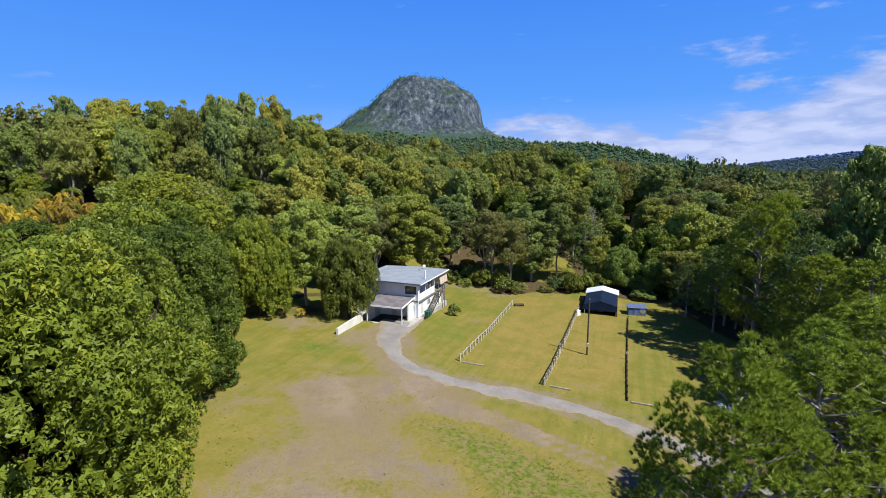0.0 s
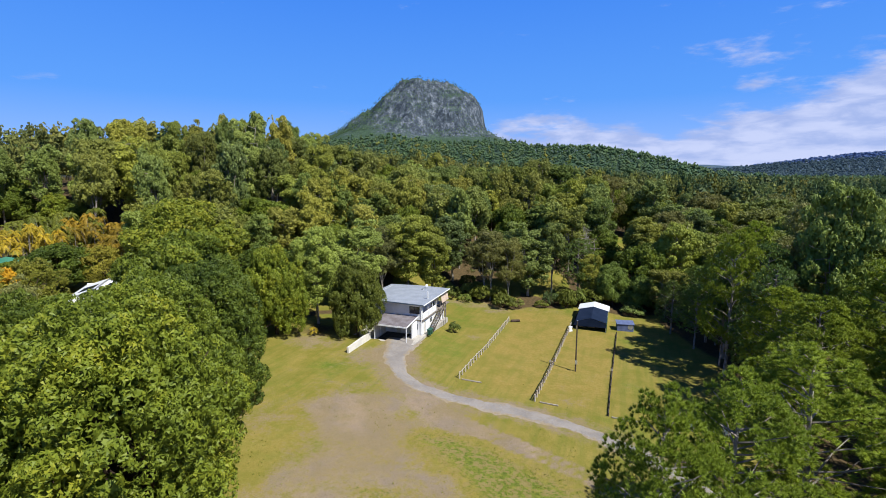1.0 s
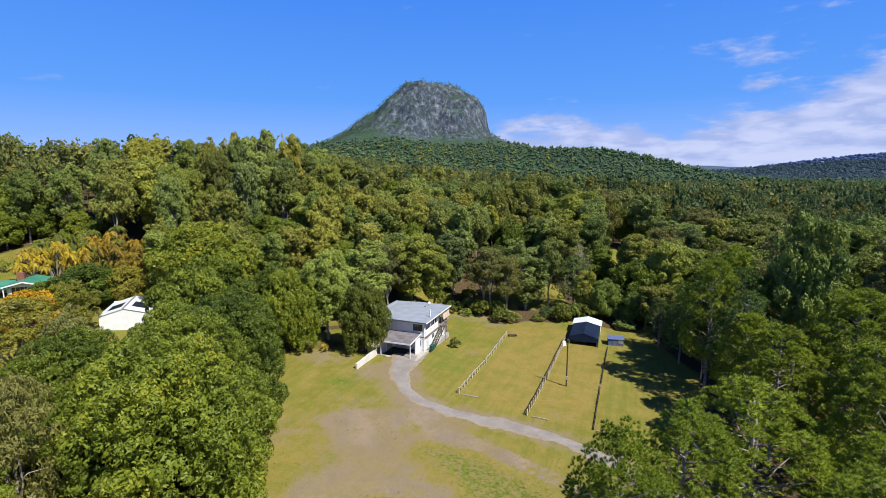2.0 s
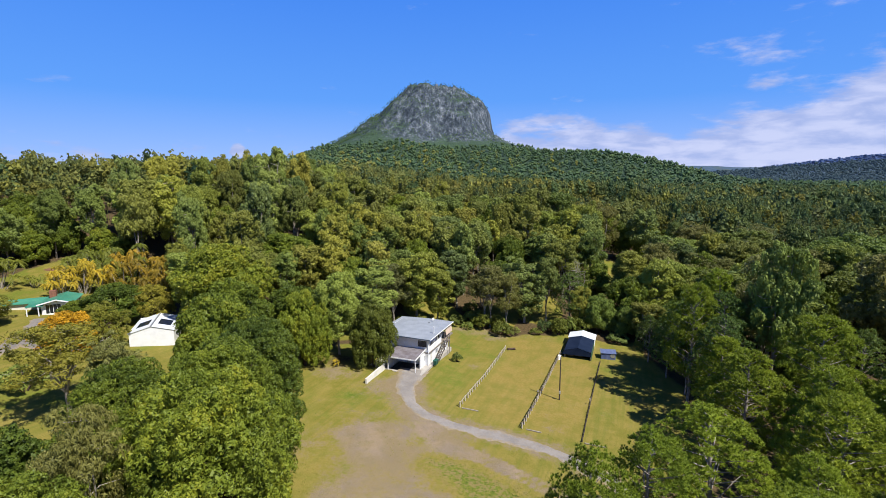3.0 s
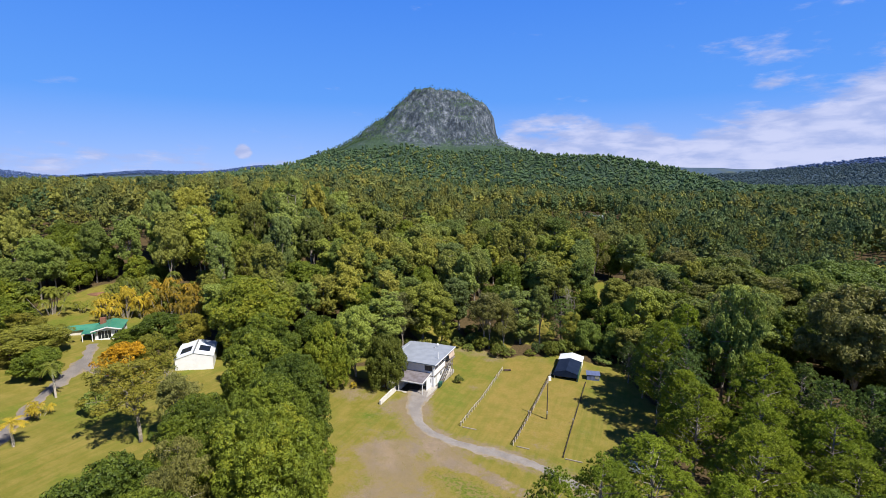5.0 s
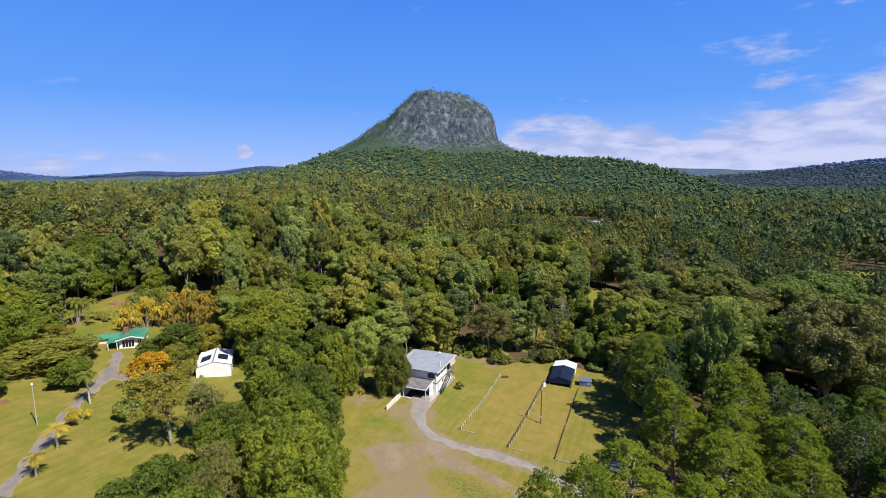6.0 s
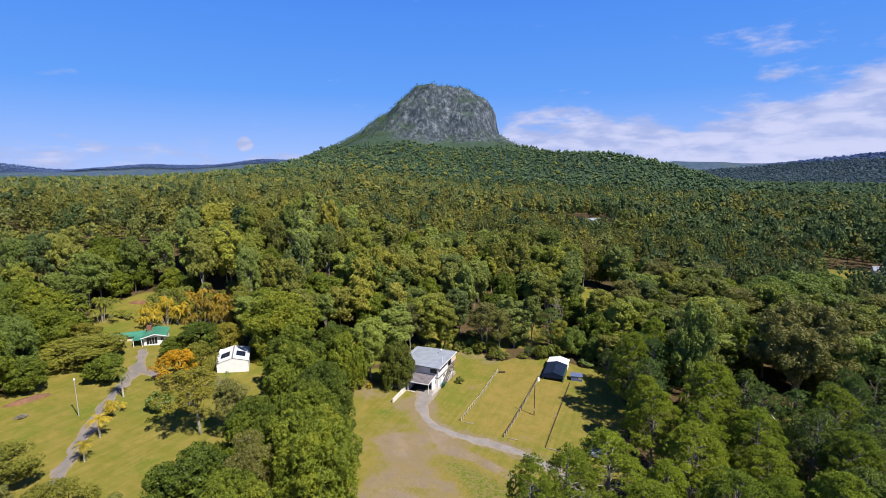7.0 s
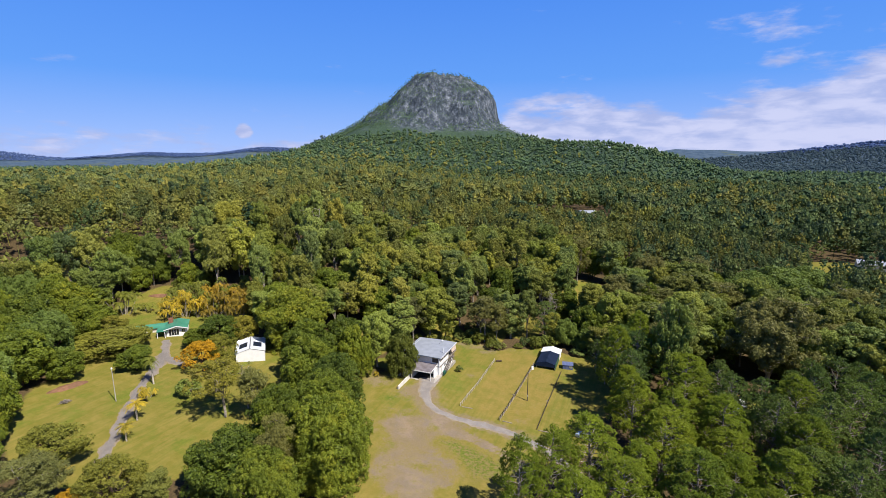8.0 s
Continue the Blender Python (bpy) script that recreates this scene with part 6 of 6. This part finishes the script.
def power_pole(x, y, h, r, mat, label, arm=True, lamp=False):
    p = thing("power_pole", x, y, float(land(x, y)), 0, label, "pole")
    part("shaft", rod((0, 0, -0.5), (0, 0, h), r, r * 0.75, 10), mat, p, shade=False)
    if arm:
        part("cap", rod((0, 0, h - 0.02), (0, 0, h + 0.05), r * 0.85, r * 0.85, 10), M_STEEL, p, "steel cap")
        part("meter_box", box(-0.16, 0.16, -r - 0.16, -r + 0.02, 1.2, 1.75), M_STEEL, p, "grey meter box", 0.01)
    if lamp:
        part("lamp", rod((0, 0, h), (0, 0, h + 0.35), 0.2, 0.12, 10), M_WHITE, p, "white lamp head")
    return p


power_pole(19.9, 63.6, 7.9, 0.12, M_DARKTIMBER, "tall dark timber power pole standing in the paddock")
power_pole(-76.7, 44.0, 7.9, 0.1, M_CONCRETE, "slim grey lamp pole on the neighbouring lawn", False, True)
power_pole(-48.8, 16.6, 5.0, 0.13, M_CONCRETE, "pale pole standing at the edge of the lawn", False)


def sign(x, y, turn):
    s = thing("sign", x, y, float(land(x, y)), turn, "small pale sign on a short post at the fence", "sign", "small signs")
    part("post", rod((0, 0, -0.3), (0, 0, 1.25), 0.045), M_TIMBER, s)
    part("board", box(-0.16, 0.16, -0.08, -0.04, 0.85, 1.2), M_PALE, s, "plain pale board", 0.01)


sign(16.3, 64.6, -20)
sign(24.9, 62.2, -20)


# log form standing for a dark green and yellow object of unclear kind
def log(x, y, turn):
    l = thing("log", x, y, float(land(x, y)), turn, "dark log-shaped object with a pale yellow end", "log")
    part("trunk", rod((-0.95, 0, 0.24), (0.85, 0, 0.22), 0.28, 0.25, 12), M_DARKBARK, l)
    part("yellow_end", rod((0.85, 0, 0.22), (0.9, 0, 0.22), 0.235, 0.23, 12), M_YELLOW, l, "pale yellow end face")


log(14.3, 87.6, 10)


def shade_shed():
    s = thing("shed", 25.6, 84.6, -0.55, -20, "long dark shade-cloth shed with a white roof at its rear", "shed")
    W2, H0, H1, L0, L = 2.75, 1.85, 2.6, 8.6, 12.4
    cx = 2.75
    # frame
    for y in (0, 2.7, 5.4, L0):
        for x in (0.06, 2 * W2 - 0.06):
            part("post", box(x - 0.05, x + 0.05, y - 0.05, y + 0.05, -0.3, H0), M_STEEL, s)
        part("rafter", beam((0.06, y, H0), (cx, y, H1), 0.06, 0.1), M_STEEL, s)
        part("rafter", beam((2 * W2 - 0.06, y, H0), (cx, y, H1), 0.06, 0.1), M_STEEL, s)
    # dark cloth
    part("cloth_roof", slab(((-0.1, -0.1, H0 + 0.06), (cx, -0.1, H1 + 0.06), (cx, L0, H1 + 0.06), (-0.1, L0, H0 + 0.06)), 0.03), M_DARK, s, "dark shade cloth")
    part("cloth_roof", slab(((cx, -0.1, H1 + 0.06), (2 * W2 + 0.1, -0.1, H0 + 0.06), (2 * W2 + 0.1, L0, H0 + 0.06), (cx, L0, H1 + 0.06)), 0.03), M_DARK, s, "dark shade cloth")
    part("cloth_wall", slab(((-1.0, -0.1, -0.2), (-0.1, -0.1, H0 + 0.04), (-0.1, L0, H0 + 0.04), (-1.0, L0, -0.2)), 0.03), M_DARK, s, "dark shade cloth stretched out to the ground")
    part("cloth_wall", box(2 * W2 + 0.06, 2 * W2 + 0.12, -0.1, L0, -0.3, H0 + 0.04), M_GREEN, s, "green shade cloth")
    bm = bmesh.new()
    vs = [bm.verts.new(c) for c in ((-0.5, -0.08, 0.95), (2 * W2, -0.08, 0.95), (2 * W2, -0.08, H0), (cx, -0.08, H1), (-0.08, -0.08, H0))]
    bm.faces.new(vs)
    r = bmesh.ops.extrude_face_region(bm, geom=bm.faces[:])
    bmesh.ops.translate(bm, vec=(0, 0.03, 0), verts=[v for v in r["geom"] if isinstance(v, bmesh.types.BMVert)])
    part("cloth_gable", bm, M_DARK, s, "dark shade cloth gable")
    # enclosed rear with white roof
    part("rear_wall", box(-0.1, 2 * W2 + 0.1, L - 0.1, L, -0.3, H0 + 0.2), M_WHITE, s)
    part("side_wall", box(-0.1, 0.0, L0 + 0.02, L - 0.1, -0.3, H0), M_WHITE, s)
    part("side_wall", box(2 * W2, 2 * W2 + 0.1, L0 + 0.02, L - 0.1, -0.3, H0), M_WHITE, s)
    part("rear_roof", slab(((-0.35, L0 - 0.1, H0 + 0.12), (cx, L0 - 0.1, H1 + 0.14), (cx, L + 0.3, H1 + 0.14), (-0.35, L + 0.3, H0 + 0.12)), 0.06), M_ROOF_WHITE, s, "white steel roofing")
    part("rear_roof", slab(((cx, L0 - 0.1, H1 + 0.14), (2 * W2 + 0.35, L0 - 0.1, H0 + 0.12), (2 * W2 + 0.35, L + 0.3, H0 + 0.12), (cx, L + 0.3, H1 + 0.14)), 0.06), M_ROOF_WHITE, s, "white steel roofing")
    # shelves of pots inside the open front
    for k in range(3):
        part("bench", box(0.5 + 1.6 * k, 1.8 + 1.6 * k, 0.5, 1.4, 0.55 + 0.1 * k, 0.62 + 0.1 * k), M_TIMBER, s)
    for k in range(9):
        x = 0.65 + 0.5 * k
        part("pot", rod((x, 0.9, 0.72), (x, 0.9, 1.05), 0.1, 0.16, 8), M_BLUE if k % 3 else M_WHITE, s)


shade_shed()


def feed_bag(x, y):
    b = thing("feed_bag", x, y, float(land(x, y)), 25, "white feed bag slumped against the fence", "bag")
    bm = box(-0.35, 0.35, -0.25, 0.25, 0.0, 0.9)
    bmesh.ops.subdivide_edges(bm, edges=bm.edges[:], cuts=2)
    rng = random.Random(3)
    for v in bm.verts:
        v.co += Vector((rng.uniform(-0.08, 0.08), rng.uniform(-0.08, 0.08), rng.uniform(-0.1, 0.05) if v.co.z > 0.1 else 0))
    part("sack", bm, M_WHITE, b)


feed_bag(24.1, 83.2)


def blue_shed():
    s = thing("garden_shed", 35.2, 85.0, float(land(35.2, 85.0)), -12, "small faded blue steel garden shed in the shade", "shed")
    part("wall", box(-1.5, 1.5, -1.0, 1.0, -0.2, 1.4), M_SHED_BLUE, s, "", 0.02)
    part("roof", slab(((-1.65, -1.15, 1.41), (1.65, -1.15, 1.41), (1.65, 1.15, 1.62), (-1.65, 1.15, 1.62)), 0.05), M_SHED_BLUE, s)
    part("door", box(-0.6, 0.4, -1.04, -1.005, 0.0, 1.35), M_SHED_BLUE, s, "sheeted door")
    part("rim", rod((0.9, -1.05, 0.9), (0.9, -1.01, 0.9), 0.5, n=16), M_STEEL, s, "pale ring on the wall")


blue_shed()


# ---- the neighbouring lot ----
def white_shed():
    s = thing("shed", -60.6, 69.3, 7.0, 21.5, "white gabled steel shed with two dark roof panels", "shed")
    w, L, e, a = 7.6, 9.6, 2.75, 3.8
    z0 = -0.9
    part("front_wall", solid([(0, 0), (w, 0), (w, 0.1), (0, 0.1)], z0, e), M_WHITE, s)
    bm = bmesh.new()
    vs = [bm.verts.new(c) for c in ((0, 0, e), (w, 0, e), (w / 2, 0, a))]
    ws = [bm.verts.new(c) for c in ((0, 0.1, e), (w, 0.1, e), (w / 2, 0.1, a))]
    bm.faces.new(vs), bm.faces.new(ws[::-1])
    for i in range(3):
        bm.faces.new((vs[i], vs[(i + 1) % 3], ws[(i + 1) % 3], ws[i]))
    part("gable", bm, M_WHITE, s)
    part("side_wall", box(0, 0.1, 0.1, L, z0, e), M_WHITE, s)
    part("side_wall", box(w - 0.1, w, 0.1, L, z0, e), M_WHITE, s)
    part("rear_wall", box(0.1, w - 0.1, L - 0.1, L, z0, e + 0.4), M_WHITE, s)
    roofs = [part("roof", slab(((-0.2, -0.15, e - 0.02), (w / 2, -0.15, a + 0.08), (w / 2, L + 0.2, a + 0.08), (-0.2, L + 0.2, e - 0.02)), 0.06), M_ROOF_WHITE, s, "bright white steel roofing"),
             part("roof", slab(((w / 2, -0.15, a + 0.08), (w + 0.2, -0.15, e - 0.02), (w + 0.2, L + 0.2, e - 0.02), (w / 2, L + 0.2, a + 0.08)), 0.06), M_ROOF_WHITE, s, "bright white steel roofing")]
    part("ridge_cap", beam((w / 2, -0.18, a + 0.1), (w / 2, L + 0.22, a + 0.1), 0.3, 0.06), M_STEEL, s)
    k = (a + 0.1 - e) / (w / 2 + 0.2)
    for sg in (-1, 1):
        x0, x1 = w / 2 + sg * 0.8, w / 2 + sg * 3.0
        for i in range(2):
            y0, y1 = 2.2 + i * 1.75, 3.88 + i * 1.75
            z = [a + 0.13 - k * abs(x - w / 2) for x in (x0, x1)]
            c = [(x0, y0, z[0]), (x1, y0, z[1]), (x1, y1, z[1]), (x0, y1, z[0])]
            part("solar_panel", slab(c if sg > 0 else c[::-1], 0.04), M_SOLAR, s, "dark blue solar panel")
    return s


white_shed()


def green_house():
    h = thing("house", -86.7, 79.6, 9.9, 25, "low white house with green steel roof at the lane's end", "house")
    w, L, e, a = 5.6, 8.6, 2.4, 3.3
    z0 = -1.2
    part("wall", wall(bmesh.new(), 0, w, 1.6, 1.75, z0, e, ((0.7, 3.5, 0.1, 2.2), (4.2, 5.1, 0.9, 2.0))), M_WHITE, h)
    part("wall", wall(bmesh.new(), w - 0.15, w, 1.75, L, z0, e, ((3.0, 4.2, 0.9, 2.0), (6.5, 7.7, 0.9, 2.0))), M_WHITE, h)
    part("wall", box(0, 0.15, 1.75, L, z0, e), M_WHITE, h)
    part("wall", box(0.15, w - 0.15, L - 0.15, L, z0, e), M_WHITE, h)
    window(h, 0.7, 3.5, 1.62, 1.72, 0.1, 2.2, M_WHITE, "sliding_door", 3)
    window(h, 4.2, 5.1, 1.62, 1.72, 0.9, 2.0, M_WHITE)
    window(h, w - 0.13, w - 0.02, 3.0, 4.2, 0.9, 2.0, M_WHITE)
    window(h, w - 0.13, w - 0.02, 6.5, 7.7, 0.9, 2.0, M_WHITE)
    cx = w * 0.52
    for x0, x1, za, zb in ((-0.5, cx, e + 0.05, a), (cx, w + 0.4, a, e + 0.05)):
        part("roof", slab(((x0, 0.6, za), (x1, 0.6, zb), (x1, L + 0.4, zb), (x0, L + 0.4, za)), 0.08), M_ROOF_GREEN, h, "green steel roofing")
    for p, q in (((-0.5, 0.55, e - 0.02), (cx, 0.55, a - 0.07)), ((cx, 0.55, a - 0.07), (w + 0.4, 0.55, e - 0.02))):
        part("barge_board", beam(p, q, 0.06, 0.26), M_WHITE, h, "white barge board")
    bm = bmesh.new()
    vs = [bm.verts.new(c) for c in ((0, 1.62, e), (w, 1.62, e), (cx, 1.62, a - 0.12))]
    ws = [bm.verts.new(c) for c in ((0, 1.74, e), (w, 1.74, e), (cx, 1.74, a - 0.12))]
    bm.faces.new(vs), bm.faces.new(ws[::-1])
    for i in range(3):
        bm.faces.new((vs[i], vs[(i + 1) % 3], ws[(i + 1) % 3], ws[i]))
    part("gable", bm, M_WHITE, h)
    # long wing
    part("wing_wall", box(-10.0, 0, 5.7, 9.6, z0, 1.95), M_CREAM, h)
    part("wing_roof", slab(((-10.4, 5.2, 2.0), (0.0, 5.2, 2.0), (0.0, 7.6, 2.7), (-10.4, 7.6, 2.7)), 0.08), M_ROOF_GREEN, h, "green steel roofing")
    part("wing_roof", slab(((-10.4, 7.6, 2.7), (0.0, 7.6, 2.7), (0.0, 10.0, 2.0), (-10.4, 10.0, 2.0)), 0.08), M_ROOF_GREEN, h, "green steel roofing")
    # porch
    part("porch_roof", slab(((-2.4, 0.4, 2.2), (0.6, 0.4, 2.2), (0.6, 5.0, 2.55), (-2.4, 5.0, 2.55)), 0.08), M_ROOF_GREEN, h, "green steel porch roof")
    for x in (-2.2, -0.2):
        part("porch_post", box(x - 0.08, x + 0.08, 0.5, 0.66, z0, 2.14), M_WHITE, h)
    part("chimney", box(0.4, 1.6, 6.0, 7.0, 2.4, 4.3), M_BRICK, h, "red brick chimney", 0.03)
    return h


green_house()


# a heap of bare branches stands for a grey leafless shrub
def brush_pile(x, y):
    rng = random.Random(8)
    p = thing("brush_pile", x, y, float(land(x, y)), 0, "grey heaped branches standing for a leafless shrub on the lawn", "brush pile")
    for i in range(46):
        a, r = rng.uniform(0, 6.28), rng.uniform(0, 1.4)
        b = a + rng.uniform(1.5, 4.5)
        z = rng.uniform(0.1, 0.9) * (1 - r / 2.2)
        part("branch", rod((math.cos(a) * r, math.sin(a) * r, z), (math.cos(b) * r * 0.9, math.sin(b) * r * 0.9, z * 0.7 + 0.15), 0.05, 0.025, 5), M_TIMBER, p)


brush_pile(-86.3, 41.2)


def earth_bank(x, y, turn):
    rng = random.Random(9)
    b = thing("earth_bank", x, y, float(land(x, y)) - 0.3, turn, "low bank of bare red-brown earth", "bank")
    bm = bmesh.new()
    bmesh.ops.create_icosphere(bm, subdivisions=4, radius=1.0, matrix=Matrix.Diagonal((4.2, 1.4, 0.9, 1)))
    for v in bm.verts:
        v.co *= 1 + 0.18 * noise.noise(v.co * 0.9) + 0.07 * noise.noise(v.co * 3)
    part("soil", bm, M_BRICK_EARTH, b, shade=True)


M_BRICK_EARTH = plain("red_earth", (0.25, 0.13, 0.075), (0.16, 0.09, 0.055), 0.9, 0.8, 6, 0.1)
earth_bank(-91.0, 47.4, 60)
earth_bank(-107.5, 111.0, 12)
earth_bank(-100.5, 112.5, -4)


# ---- parked cars and houses among the trees ----
def car(x, y, turn, paint, label):
    c = thing("car", x, y, float(land(x, y)) + 0.05, turn, label, "car", "parked cars")
    side = ((-2.15, 0.35), (2.15, 0.35), (2.2, 0.75), (2.05, 0.95), (1.1, 1.02), (0.45, 1.48), (-1.2, 1.52), (-1.85, 1.05), (-2.15, 0.95))
    bm = bmesh.new()
    a = [bm.verts.new((px, -0.85 + (0.14 if pz > 1.2 else 0), pz)) for px, pz in side]
    b = [bm.verts.new((px, 0.85 - (0.14 if pz > 1.2 else 0), pz)) for px, pz in side]
    bm.faces.new(a), bm.faces.new(b[::-1])
    for i in range(len(a)):
        j = (i + 1) % len(a)
        bm.faces.new((a[i], b[i], b[j], a[j]))
    part("body", bm, paint, c, "", 0.05)
    part("windscreen", slab(((1.02, -0.66, 1.09), (1.02, 0.66, 1.09), (0.5, 0.6, 1.49), (0.5, -0.6, 1.49)), 0.02), M_GLASS, c)
    part("rear_window", slab(((-1.28, -0.6, 1.52), (-1.28, 0.6, 1.52), (-1.78, 0.64, 1.14), (-1.78, -0.64, 1.14)), 0.02), M_GLASS, c)
    for sy in (-1, 1):
        part("side_window", slab(((0.85, sy * 0.83, 1.08), (-1.5, sy * 0.83, 1.1), (-1.15, sy * 0.735, 1.44), (0.42, sy * 0.735, 1.42)), 0.03), M_GLASS, c)
        part("headlight", box(2.12, 2.2, sy * 0.62 - 0.15, sy * 0.62 + 0.15, 0.68, 0.82), M_STEEL, c)
        for px in (-1.35, 1.35):
            w = part("wheel", rod((px, sy * 0.68, 0.32), (px, sy * 0.88, 0.32), 0.32, n=16), M_RUBBER, c)
            part("rim", rod((px, sy * 0.87, 0.32), (px, sy * 0.895, 0.32), 0.19, n=12), M_STEEL, w)
    return c


car(31.0, 47.0, 150, M_SILVER, "silver-blue car parked under the pines")
car(73.0, 60.5, 20, M_BLUE, "faded blue car parked among the pines")
car(76.2, 63.8, 60, M_WHITE, "white car parked among the tall pines")


def cottage(x, y, turn, w, L, roof, label):
    h = thing("house", x, y, float(land(x, y)), turn, label, "house", "houses in the woods")
    part("wall", wall(bmesh.new(), -w / 2, w / 2, -L / 2, -L / 2 + 0.15, -1.5, 2.6, ((-w * 0.3, -w * 0.08, 0.9, 2.0), (w * 0.1, w * 0.3, 0.9, 2.0))), M_CREAM, h)
    part("wall", box(-w / 2, w / 2, L / 2 - 0.15, L / 2, -1.5, 2.6), M_CREAM, h)
    part("wall", box(-w / 2, -w / 2 + 0.15, -L / 2 + 0.15, L / 2 - 0.15, -1.5, 2.6), M_CREAM, h)
    part("wall", box(w / 2 - 0.15, w / 2, -L / 2 + 0.15, L / 2 - 0.15, -1.5, 2.6), M_CREAM, h)
    window(h, -w * 0.3, -w * 0.08, -L / 2 + 0.02, -L / 2 + 0.12, 0.9, 2.0, M_WHITE)
    window(h, w * 0.1, w * 0.3, -L / 2 + 0.02, -L / 2 + 0.12, 0.9, 2.0, M_WHITE)
    for s in (-1, 1):
        part("roof", slab(((-w / 2 - 0.5, s * (L / 2 + 0.5), 2.55), (w / 2 + 0.5, s * (L / 2 + 0.5), 2.55), (w / 2 + 0.5, 0, 4.2), (-w / 2 - 0.5, 0, 4.2)), 0.08), roof, h)
    return h


cottage(108, 350, 12, 13, 8, M_ROOF, "distant pale house with grey roof in a forest clearing")
cottage(216, 194, -30, 16, 9, M_ROOF, "pale-roofed house among the trees")
cottage(-167, 119, 10, 10, 6, M_ROOF_WHITE, "white-roofed house half hidden by trees")
# pale houses on the distant ridge
for k in range(9):
    a, d = -0.62 + 0.062 * k + 0.02 * (k * 7 % 3), 3900 + 22 * (k * 5 % 4)
    cottage(math.sin(a) * d, math.cos(a) * d, 20 * k, 22, 12, (M_ROOF_WHITE, M_ROOF)[k % 2], "tiny pale house on the distant ridge")
